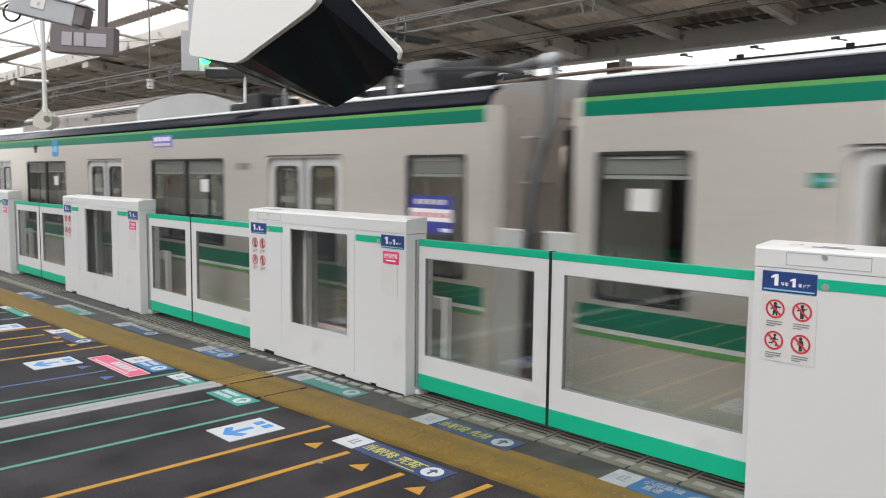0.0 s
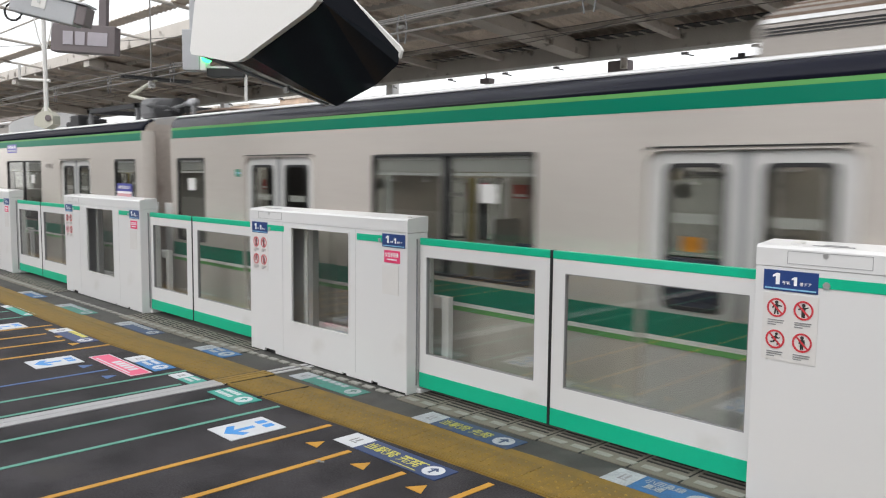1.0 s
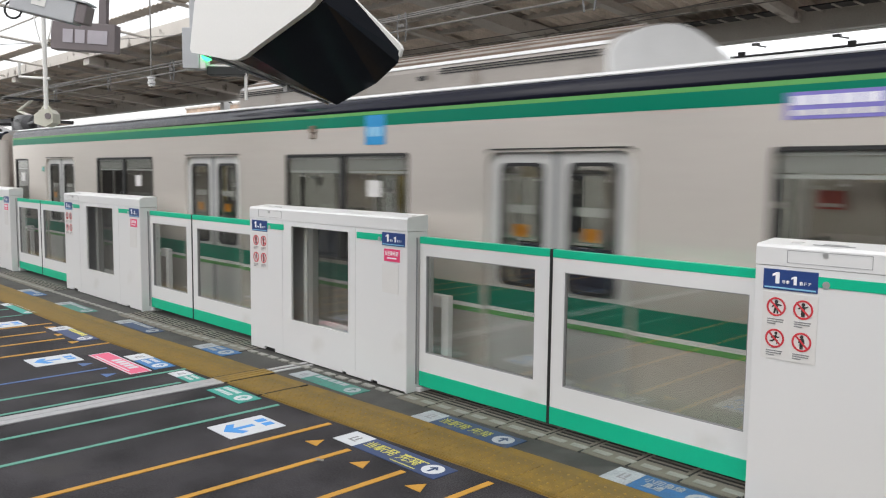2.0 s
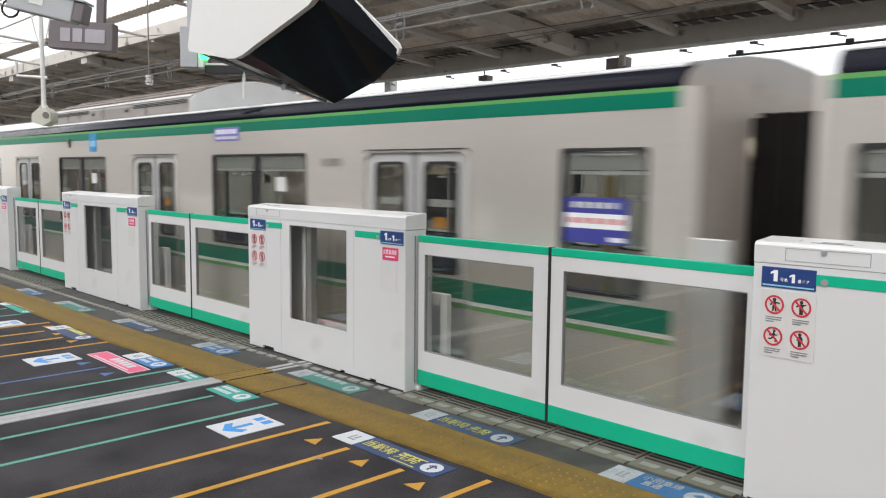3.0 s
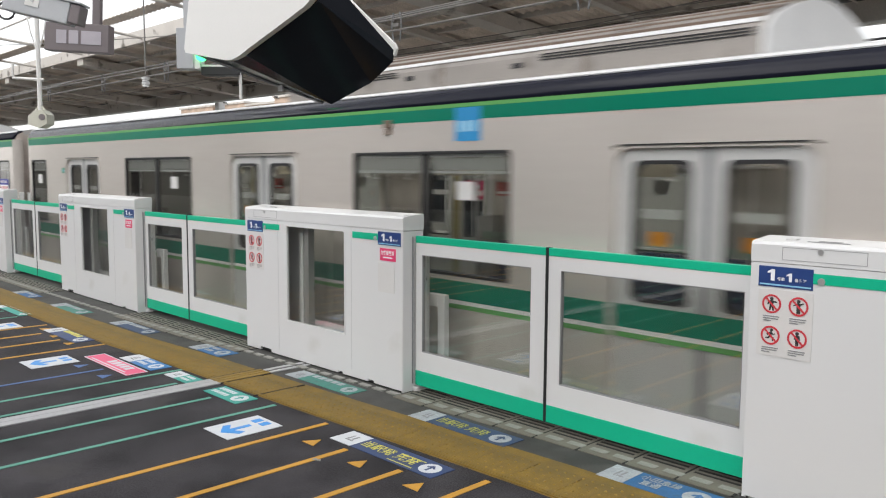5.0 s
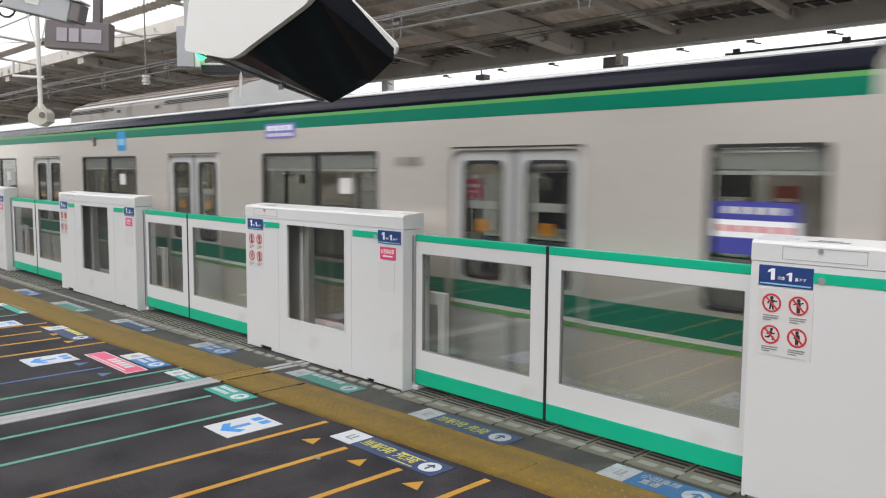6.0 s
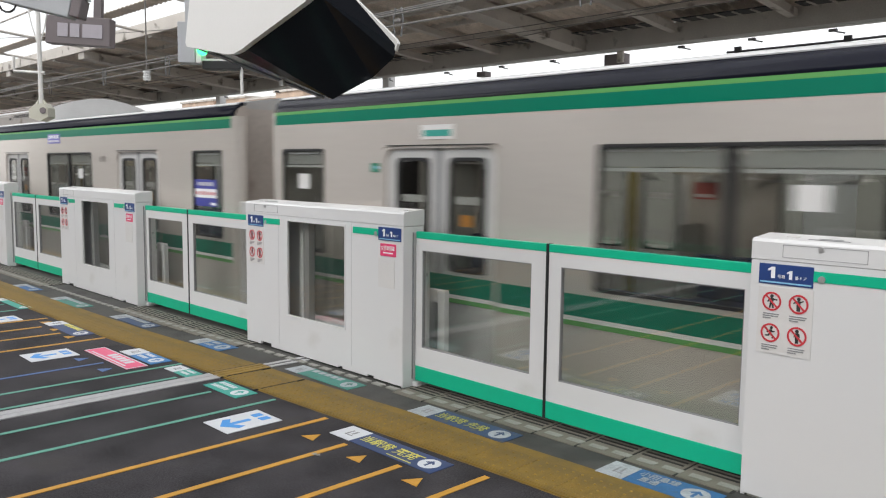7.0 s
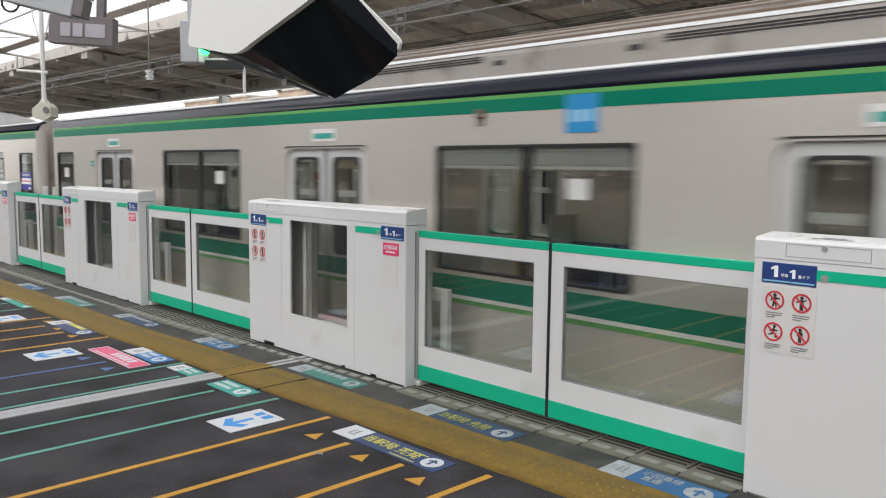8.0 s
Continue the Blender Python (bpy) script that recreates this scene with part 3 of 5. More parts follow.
for xa, xb in ((-4.75, -3.62), (-9.6, -8.4), (-14.2, -13.0)):
    part("dark_glass_panel", boxes((xa, xb, 11.955, 11.998, 0.25, 1.70), bevel=0.006), M_BLACK_GLASS, far_wall, "dark glazed panel")
    part("panel_frame", ring([(xa - 0.05, 0.2), (xb + 0.05, 0.2), (xb + 0.05, 1.719), (xa - 0.05, 1.719)], [(xa, 0.25), (xb, 0.25), (xb, 1.70), (xa, 1.70)], 11.945, 11.998), M_CHROME, far_wall)
ps = thing("pink_notice_stand", "pink women-only notice on a thin steel stand across the track", "notice stand", pose(-7.68, 7.5, 0))
part("post", tube([(0, 0, 0.02), (0, 0, 1.2)], 0.02), M_CHROME, ps)
part("foot", disc(0, 0, 0.2, 0.0, 0.025, 20, "z"), M_CHROME, ps)
part("panel", boxes((-0.29, 0.29, -0.012, 0.012, 1.13, 1.50)), M_PINK, ps)
part("text_bar", boxes((-0.22, 0.22, -0.014, -0.011, 1.34, 1.40)), M_LETTER, ps)
part("text_bar", boxes((-0.18, 0.18, -0.014, -0.011, 1.24, 1.27)), M_LETTER, ps)
part("board", boxes((-0.27, 0.27, -0.01, 0.02, 0.42, 1.10)), M_MATT_BLACK, ps, "dark board below the pink notice")
part("board_foot", boxes((-0.29, 0.29, -0.02, 0.03, 0.36, 0.415)), M_LETTER, ps)
wb = thing("white_booth", "rounded white booth on the opposite platform", "booth", pose(-1.65, 9.4, 0))
part("shell", smooth(tube([(0, 0, 0), (0, 0, 2.3)], 0.38, 28)), M_LETTER, wb)
part("plinth", disc(0, 0, 0.40, 0.0, 0.10, 28, "z"), M_GREY_INK, wb)
# added out of view: blocks the low sky that the car corners would reflect
whole("sky_block_wall", boxes((16, 16.3, -14, 12, -1.4, 5.2)), M_WALL, "unseen beige wall added to keep bright sky out of reflections", "wall", kind="structure")
# unseen backdrop, added and kept dim for reflections in the steel train side
whole("reflection_wall", boxes((-60, 40, -14.3, -14.0, -0.3, 4.6)), M_REFLECTION_WALL, "unseen brown wall added behind the platform for the train to reflect", "wall", kind="structure")
for xc in (-21.0, -12.5):
    whole("roof_column", boxes((xc - 0.12, xc + 0.12, 9.3, 9.54, 0, 4.2), bevel=0.02), M_BAND_WHITE, "white painted steel roof column on the opposite platform", "column", group="roof columns", kind="structure")


# ---- floor markings ----
def strip(x0, x1, y0, y1, z0=-0.01, z1=0.003):
    return boxes((x0, x1, y0, y1, z0, z1))


def line(name, x, y1, material, w, label, y0=-9.0):
    return whole(name, strip(x - w / 2, x + w / 2, y0, y1), material, label, "floor marking", kind="structure")


for x, y1 in ((-1.04, -0.84), (-0.557, -1.05), (-0.08, -1.04), (0.358, -0.80), (0.84, -0.84), (-4.45, -0.95), (-4.94, -1.19), (-5.38, -1.22), (-5.83, -1.02)):
    line("queue_line", x, y1, M_LINE_ORANGE, 0.042, "worn orange queue line painted on asphalt")
for x, y1 in ((-1.63, -0.86), (-2.11, -1.10), (-2.59 - 0.06, -1.10), (-3.03, -0.87), (-6.55, -1.1), (-7.05, -1.1)):
    line("queue_line", x, y1, M_LINE_GREEN, 0.036, "worn green queue line painted on asphalt")
line("queue_line", -3.487, -1.34, M_LINE_BLUE, 0.03, "worn blue queue line painted on asphalt")
j = thing("expansion_joint", "pale metal expansion joint across the platform", "floor joint", kind="structure")
part("cover_strip", strip(-2.585, -2.50, -9, -0.84, -0.01, 0.006), M_JOINT, j)
part("cover_strip", strip(-2.49, -2.405, -9, -0.84, -0.01, 0.007), M_JOINT, j)
for xa in (-2.60, -2.41, -1.93):
    part("joint_gap", strip(xa, xa + 0.012, -0.86, -0.41, -0.01, 0.0085), M_SLOT, j)
for xa in (-2.585, -2.525, -2.465):
    part("yellow_strip", strip(xa, xa + 0.045, -0.86, -0.40, -0.01, 0.0095), M_DOT, j, "yellow painted joint cover")
part("cover_strip", strip(-2.565, -2.515, -0.385, 0.0, -0.01, 0.006), M_JOINT, j)
part("cover_strip", strip(-2.48, -2.43, -0.385, 0.0, -0.01, 0.006), M_JOINT, j)

for x, y0, mt in ((-0.80, -1.06, M_LINE_ORANGE), (-0.325, -1.08, M_LINE_ORANGE), (0.14, -1.07, M_LINE_ORANGE), (-3.73, -1.37, M_LINE_BLUE), (-3.25, -1.36, M_LINE_BLUE), (-5.15, -1.10, M_LINE_ORANGE), (-4.70, -1.12, M_LINE_ORANGE), (-5.6, -1.05, M_LINE_ORANGE)):
    whole("queue_arrowhead", prism([(x - 0.06, y0 - 0.10), (x + 0.06, y0 - 0.10), (x, y0)], -0.01, 0.003, "z"), mt, "small triangular arrowhead painted between queue lines", "floor marking", group="queue arrowheads")


def flat(x, y, z=0.0065):
    return Matrix.Translation((x, y, z))


def guide_sheet(x0, x1, y0, y1, material, label, lead=0.2, text="", ink=None, badge=True, bars=0):
    """A floor sheet: white lead panel with a pictogram, coloured field with lettering, round arrow badge."""
    s = thing("floor_sheet", label, "floor sign", group="floor signs")
    h = y1 - y0
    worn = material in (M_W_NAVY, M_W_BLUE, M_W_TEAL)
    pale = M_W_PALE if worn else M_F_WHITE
    part("field", strip(x0 + lead, x1, y0, y1, -0.01, 0.004), material, s)
    if lead:
        p = part("lead_panel", strip(x0, x0 + lead - 0.002, y0, y1, -0.01, 0.004), pale, s, "pale panel with a grey pictogram")
        part("pictogram", boxes((x0 + lead * 0.40, x0 + lead * 0.46, y0 + h * 0.3, y0 + h * 0.72, 0.003, 0.0055), (x0 + lead * 0.58, x0 + lead * 0.66, y0 + h * 0.42, y0 + h * 0.72, 0.003, 0.0055), (x0 + lead * 0.5, x0 + lead * 0.74, y0 + h * 0.3, y0 + h * 0.36, 0.003, 0.0055)), M_GREY_INK, p)
    end = x1 - (h * 1.0 if badge else 0.02)
    if text:
        two = "\n" in text
        words("letters", text, h * (0.34 if two else 0.52), ink or M_F_WHITE, s, flat(x0 + lead + 0.03, y0 + h * (0.60 if two else 0.32)), end - x0 - lead - 0.05)
    for b in range(bars):
        ya = y0 + h * (0.62 - 0.38 * b)
        n = 5
        wd = (end - x0 - lead - 0.06) / n
        for q in range(n):
            part("text_bar", boxes((x0 + lead + 0.03 + q * wd, x0 + lead + 0.03 + (q + 0.75) * wd, ya, ya + h * (0.3 if bars == 1 else 0.22), 0.003, 0.0055)), ink or pale, s)
    if badge:
        cx, cy, r = x1 - h * 0.55, (y0 + y1) / 2, h * 0.36
        d = part("arrow_badge", disc(cx, cy, r, 0.003, 0.0055, 20, "z"), pale, s, "white round badge with an arrow")
        part("arrow", join(boxes((cx - r * 0.12, cx + r * 0.12, cy - r * 0.6, cy + r * 0.5, 0.005, 0.0065)), prism([(cx - r * 0.5, cy + r * 0.1), (cx, cy + r * 0.62), (cx + r * 0.5, cy + r * 0.1), (cx + r * 0.3, cy), (cx, cy + r * 0.34), (cx - r * 0.3, cy)], 0.005, 0.0068, "z")), material, d)
    return s


FIRST = "\u5f53\u99c5\u767a \u5148\u767a"
lead_sheet = guide_sheet(-0.79, 0.12, -1.0, -0.812, M_F_NAVY, "navy floor sheet with yellow lettering and arrow badge", 0.2, FIRST, M_F_YELLOW)
for y in (-0.862, -0.978):
    part("rule", boxes((-0.27, -0.06, y - 0.004, y + 0.004, 0.002, 0.0055)), M_F_YELLOW, lead_sheet)
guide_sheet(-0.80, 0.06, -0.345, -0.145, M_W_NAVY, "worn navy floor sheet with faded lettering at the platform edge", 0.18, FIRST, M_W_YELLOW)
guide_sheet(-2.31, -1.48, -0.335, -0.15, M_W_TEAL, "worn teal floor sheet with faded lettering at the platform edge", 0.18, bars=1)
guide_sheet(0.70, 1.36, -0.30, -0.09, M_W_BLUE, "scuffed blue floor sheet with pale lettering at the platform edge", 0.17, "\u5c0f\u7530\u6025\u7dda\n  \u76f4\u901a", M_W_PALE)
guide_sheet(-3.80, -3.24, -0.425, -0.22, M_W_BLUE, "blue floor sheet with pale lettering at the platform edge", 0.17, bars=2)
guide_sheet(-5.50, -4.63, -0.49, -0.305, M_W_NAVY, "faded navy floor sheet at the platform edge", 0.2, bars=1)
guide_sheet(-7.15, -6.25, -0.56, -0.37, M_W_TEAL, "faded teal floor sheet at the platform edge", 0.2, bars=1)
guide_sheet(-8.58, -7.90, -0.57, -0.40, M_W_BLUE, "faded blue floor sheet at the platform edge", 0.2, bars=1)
guide_sheet(-3.80, -3.17, -1.075, -0.89, M_F_BLUE, "blue floor sheet with white lead panel beside the yellow strip", 0.22, bars=2)
guide_sheet(-2.98, -2.60, -1.05, -0.905, M_F_TEAL, "teal floor sheet with white lead panel cut off at a joint", 0.17, badge=False, bars=2)
guide_sheet(-2.31, -1.84, -1.055, -0.87, M_F_TEAL, "teal floor sheet with arrow badge beside the yellow strip", 0.0, bars=2)
guide_sheet(-5.56, -4.69, -1.145, -0.95, M_F_NAVY, "navy floor sheet with faded yellow lettering", 0.2, ink=M_F_YELLOW, bars=1)
guide_sheet(-7.5, -6.58, -1.07, -0.90, M_F_TEAL, "teal floor sheet beside the yellow strip", 0.2, bars=1)
s = thing("floor_sheet", "pink women-only floor sheet with pale lettering", "floor sign", group="floor signs")
part("field", strip(-4.04, -3.14, -1.29, -1.11, -0.01, 0.004), M_F_PINK, s)
part("border", ring([(-4.04, -1.29), (-3.14, -1.29), (-3.14, -1.11), (-4.04, -1.11)], [(-4.03, -1.28), (-3.15, -1.28), (-3.15, -1.12), (-4.03, -1.12)], 0, 0.002), M_F_WHITE, s).matrix_basis = Matrix(((1, 0, 0, 0), (0, 0, 1, 0), (0, 1, 0, 0.0035), (0, 0, 0, 1)))
for q in range(5):
    part("text_bar", boxes((-3.72 + q * 0.085, -3.66 + q * 0.085, -1.22, -1.14, 0.003, 0.0055)), M_F_WHITE, s)
part("text_bar", boxes((-3.95, -3.25, -1.262, -1.248, 0.003, 0.0055)), M_F_WHITE, s)
for x0, x1, y0, y1 in ((-1.495, -1.19, -1.48, -1.083), (-4.215, -3.89, -1.77, -1.38), (-6.2, -5.88, -1.62, -1.24), (0.46, 0.76, -1.58, -1.18)):
    s = thing("floor_sheet", "white floor sheet with a blue arrow and small blue marks", "floor sign", group="floor signs")
    part("field", strip(x0, x1, y0, y1, -0.01, 0.004), M_F_WHITE, s)
    xm, w = (x0 + x1) / 2, x1 - x0
    part("arrow", join(boxes((xm - 0.02, xm + 0.02, y0 + 0.06, y0 + 0.25, 0.003, 0.0055)), prism([(xm - 0.09, y0 + 0.16), (xm - 0.105, y0 + 0.11), (xm, y0 + 0.035), (xm + 0.105, y0 + 0.11), (xm + 0.09, y0 + 0.16), (xm, y0 + 0.10)], 0.003, 0.0058, "z")), M_F_ARROW, s)
    for q in range(2):
        part("text_bar", boxes((xm - 0.08 + q * 0.09, xm - 0.02 + q * 0.09, y1 - 0.10, y1 - 0.03, 0.003, 0.0055)), M_F_ARROW, s)

# ---- dashes, gratings and tactile tiles along the edge ----
box_mesh = {}


def piece(name, parent, x0, x1, y0, y1, z0, z1, material):
    """One piece on shared mesh data."""
    key = (name, round(x1 - x0, 4), round(y1 - y0, 4), round(z1 - z0, 4))
    if key not in box_mesh:
        me = bpy.data.meshes.new(name)
        bm = boxes((0, x1 - x0, 0, y1 - y0, 0, z1 - z0))
        bm.to_mesh(me)
        bm.free()
        me.materials.append(material)
        box_mesh[key] = me
    ob = new(name, box_mesh[key])
    ob.parent = parent
    ob.location = (x0, y0, z0)
    return ob


dashes = thing("edge_dashes", "row of worn white dashes along the gate line", "floor marking", kind="structure")
x = -13.0
while x < 3.4:
    yd = bend(x) - 0.078
    piece("dash", dashes, x, x + 0.115, yd - 0.026, yd + 0.024, -0.01, 0.0095, M_DASH)
    x += 0.162
for k, m_ in enumerate(MID):
    g = thing("floor_grating", "row of slotted grey grating panels below the gate", "grating", kind="structure")
    x = CAB[k][1] + 0.03
    while x < CAB[k + 1][0] - 0.1:
        yd = bend(x) - 0.15
        p = piece("grating_panel", g, x, x + 0.306, yd, yd + 0.345, -0.01, 0.006, M_GRATE)
        for q in range(4):
            piece("slot", p, 0.02, 0.286, 0.15 + q * 0.05, 0.172 + q * 0.05, 0.006, 0.0172, M_SLOT)
        piece("joint", g, x + 0.306, x + 0.320, yd, yd + 0.345, -0.01, 0.004, M_SLOT)
        x += 0.322
x = -14.0
while x < 3.9:
    turn = math.atan((bend(x + 0.3) - bend(x)) / 0.3)
    y0 = TAC_IN + bend(x)
    for ob in (piece("tactile_tile", tac, x, x + 0.298, y0 + 0.045, y0 + 0.345, -0.05, 0.006, M_TACTILE),
               piece("tactile_bar_tile", tac, x, x + 0.298, y0 + 0.012, y0 + 0.032, -0.05, 0.009, M_TACTILE)):
        ob.rotation_euler = (0, 0, turn)
    x += 0.3
bm = bmesh.new()
x = -11.0
while x < 2.5:
    for q in range(5):
        y = TAC_IN + bend(x) + 0.045 + 0.03 + q * 0.06
        a = [bm.verts.new((x + 0.009 * math.cos(i * math.pi / 3), y + 0.009 * math.sin(i * math.pi / 3), 0.0055)) for i in range(6)]
        b = [bm.verts.new((x + 0.005 * math.cos(i * math.pi / 3), y + 0.005 * math.sin(i * math.pi / 3), 0.0112)) for i in range(6)]
        bm.faces.new(b)
        for i in range(6):
            bm.faces.new((a[i], a[(i + 1) % 6], b[(i + 1) % 6], b[i]))
    x += 0.06
tagged(part("tactile_dots", bm, M_DOT, tac), kind="stuff")


# ---- things hung over the platform ----
def hang(x, y, z, rz=46.0):
    return pose(x, y, z, 0, 0, rz)


# large hooded monitor with a black glass front
mon = thing("hanging_monitor", "large white hooded monitor with black glass hung over the platform", "monitor")
bm = bmesh.new()
for p in ((-1.30, -1.598, 2.345), (-0.867, -1.598, 2.257), (-0.69, -1.598, 2.26), (-0.03, -1.598, 2.447), (-0.19, -1.598, 2.58), (-0.45, -1.598, 2.72), (-1.22, -1.598, 2.80),
          (-0.558, -1.2, 2.031), (-0.479, -1.2, 2.017), (-0.135, -1.2, 2.109), (0.040, -1.2, 2.199), (0.053, -1.2, 2.254), (-0.352, -1.2, 2.555), (-0.78, -1.2, 2.95), (-1.1, -1.2, 2.95)):
    bm.verts.new(p)
bmesh.ops.convex_hull(bm, input=bm.verts[:])
bm.normal_update()
# upward glass faces take matt black, which keeps the sky's reflection off them
for f in bm.faces:
    f.material_index = 1 if f.normal.z > 0.2 else 0
part("glass_front", bm, M_BLACK_GLASS, mon, "black glass screen and underside").data.materials.append(M_MATT_BLACK)
arc = [(-0.867, 2.251), (-0.78, 2.245), (-0.70, 2.258), (-0.62, 2.283), (-0.25, 2.385), (-0.10, 2.428), (-0.045, 2.455), (-0.03, 2.48), (-0.18, 2.58), (-0.45, 2.72)]
part("side_hood", prism([(-1.21, 2.80), (-1.325, 2.36), (-1.31, 2.335)] + arc, -1.635, -1.602), M_HOOD, mon, "white side hood")
part("rim", prism([(-0.60, 2.80), (-0.375, 2.588), (0.046, 2.240), (0.055, 2.226), (0.072, 2.262), (0.060, 2.284), (-0.303, 2.555), (-0.50, 2.75)], -1.206, -1.19), M_HOOD, mon, "white rim")
part("lower_edge", tube([(-1.30, -1.60, 2.338), (-0.558, -1.2, 2.026)], 0.006, 6), M_CAMERA_GREY, mon)
part("hanger_pole", tube([(-0.65, -1.4, 2.93), (-0.65, -1.4, 5.06)], 0.03), M_BEAM, mon)
part("status_mark", boxes((-0.785, -0.745, -1.345, -1.335, 2.098, 2.13)), M_PAPER, mon)

# surveillance camera housing on an arm
cctv = thing("surveillance_camera", "grey surveillance camera housing tilted down on a ceiling arm", "camera", hang(-4.444, -1.387, 2.985, 47) @ pose(0, 0, 0, 0, 13, 0))
part("housing", boxes((-0.32, 0.25, -0.09, 0.09, -0.02, 0.17), bevel=0.012), M_CAMERA_GREY, cctv)
part("sun_shield", boxes((-0.34, 0.34, -0.105, 0.105, 0.172, 0.19), bevel=0.004), M_CAMERA_GREY, cctv)
part("lens_hood", boxes((0.25, 0.34, -0.085, 0.085, 0.0, 0.165), bevel=0.01), M_SIGN_BROWN, cctv)
part("side_plate", boxes((-0.13, -0.01, -0.096, -0.088, 0.06, 0.16)), M_HOOD, cctv)
part("bolt", disc(-0.07, 0.11, 0.014, -0.104, -0.09, 12), M_CHROME, cctv)
part("cable_loop", tube([(-0.30 + 0.075 * math.cos(a * math.pi / 6) - 0.02, 0.0, -0.02 + 0.075 * math.sin(a * math.pi / 6)) for a in range(2, 14)], 0.010, 6), M_RUBBER, cctv)
part("arm", tube([(-0.05, 0, 0.18), (-0.38, 0.0, 2.10)], 0.03), M_CAMERA_GREY, cctv)

# dark sign case on a pole
sg = thing("hanging_sign", "brownish hanging sign case with three grey panels seen from the side", "sign", hang(-8.398, 0.374, 3.458, 46) @ pose(0, 0, 0, 0, 3, 0))
part("case", boxes((-0.44, 0.44, -0.10, 0.10, -0.19, 0.19), bevel=0.012), M_SIGN_BROWN, sg)
for xa, xb in ((-0.27, -0.13), (-0.10, 0.03), (0.07, 0.34)):
    part("panel", boxes((xa, xb, -0.112, -0.095, -0.09, 0.09)), M_SIGN_FACE, sg)
part("hanger_pole", boxes((0.19, 0.29, -0.05, 0.05, 0.18, 1.62)), M_SIGN_BROWN, sg)

# drop pole with a cream sensor head
dv = thing("drop_pole_sensor", "cream sensor head at the foot of a thin white drop pole", "sensor", hang(-6.538, -0.769, 2.216, 46))
part("pole", tube([(0, 0, 0.1), (0, 0, 2.85)], 0.026), M_HOOD, dv)
part("head", prism([(-0.10, -0.06), (-0.10, 0.03), (-0.03, 0.09), (0.06, 0.10), (0.11, 0.05), (0.11, -0.05), (0.02, -0.10)], -0.09, 0.09), M_CREAM, dv)
part("yoke", tube([(-0.06, 0, 0.08), (0, 0, 0.17), (0.06, 0, 0.08)], 0.016, 6), M_CREAM, dv)
part("lens", disc(0.06, 0.02, 0.035, -0.10, -0.085, 14), M_SIGN_BROWN, dv)
for s in (-1, 1):
    part("stay", tube([(0, 0, 0.72), (s * 0.07, 0, 0.95), (s * 0.13, 0, 1.25)], 0.008, 6), M_HOOD, dv)
part("side_arm", tube([(-0.29, 0, 0.62), (-0.29, 0, 0.46), (0.05, 0, 0.44)], 0.018), M_HOOD, dv)

# signal lamp box
lb = thing("signal_box", "grey signal box with a lit green lamp and black display", "signal lamp", hang(-4.471, 0.003, 2.861, 46))
part("box", boxes((-0.11, 0.06, -0.09, 0.09, -0.20, 0.20), bevel=0.008), M_CAMERA_GREY, lb)
part("door_plate", boxes((0.062, 0.12, -0.08, 0.08, -0.20, 0.02), bevel=0.006), M_HOOD, lb)
part("green_lamp", smooth(disc(0.13, -0.08, 0.045, -0.10, -0.04, 20)), M_LED_GREEN, lb, "lit green lamp")
part("display", boxes((0.12, 0.50, -0.05, 0.10, -0.255, -0.175), bevel=0.006), M_RUBBER, lb, "black display case")
part("display_top", boxes((0.12, 0.50, -0.05, 0.10, -0.173, -0.155)), M_HOOD, lb)
part("bracket", tube([(0.40, 0, -0.20), (0.485, 0, -0.21), (0.50, 0, -0.26), (0.50, 0, -0.50)], 0.016), M_HOOD, lb)
part("hanger", boxes((-0.05, 0.0, -0.03, 0.03, 0.2, 2.2)), M_CAMERA_GREY, lb)

# ---- overhead line above the track ----
line_ = thing("overhead_line", "overhead contact line with messenger wires, hangers and insulators", "overhead line", kind="structure")
part("contact_wire", tube([(-46, 1.9, 3.22), (8, 1.9, 3.16)], 0.012, 6), M_WIRE, line_)
for y0, z0, z1 in ((1.82, 3.33, 3.28), (1.98, 3.45, 3.36), (2.6, 3.62, 3.52)):
    part("messenger_wire", tube([(-46 + i * 4.5, y0, z0 + (z1 - z0) * i / 12 - 0.05 * math.sin(i * 1.3) ** 2) for i in range(13)], 0.010, 6), M_WIRE, line_)
for xh in (-14.3, -11.5, -9.0, -6.2, -3.5, -1.05, 1.4):
    for d in (-0.05, 0.05):
        part("hanger", tube([(xh + d, 1.9, 3.36), (xh + d * 1.6, 1.9, 3.22), (xh + d, 1.9, 3.05)], 0.009, 6), M_PIPE, line_)
    part("clamp", boxes((xh - 0.05, xh + 0.05, 1.88, 1.92, 3.205, 3.245), bevel=0.008), M_WIRE, line_)
for xh in (-9.75, -19.0):
    for q in range(4):
        part("insulator_disc", disc(xh, 1.9, 0.055 + 0.01 * (q % 2), 3.02 + q * 0.04, 3.05 + q * 0.04, 14, "z"), M_BAND_WHITE, line_)
    part("insulator_rod", tube([(xh, 1.9, 3.0), (xh, 1.9, 4.5)], 0.012, 6), M_WIRE, line_)
for xa, ya, za, xb, yb, zb in ((-8.0, 8.0, 4.10, 6.0, 3.0, 3.75), (-30, 6.0, 4.05, 8.0, 6.5, 4.0), (-30, 6.2, 4.02, 8.0, 6.7, 3.95), (-22.0, 0.3, 4.7, -7.5, 5.0, 4.2)):
    part("feeder_wire", tube([(xa, ya, za), ((xa + xb) / 2, (ya + yb) / 2, (za + zb) / 2 - 0.08), (xb, yb, zb)], 0.008, 6), M_WIRE, line_)

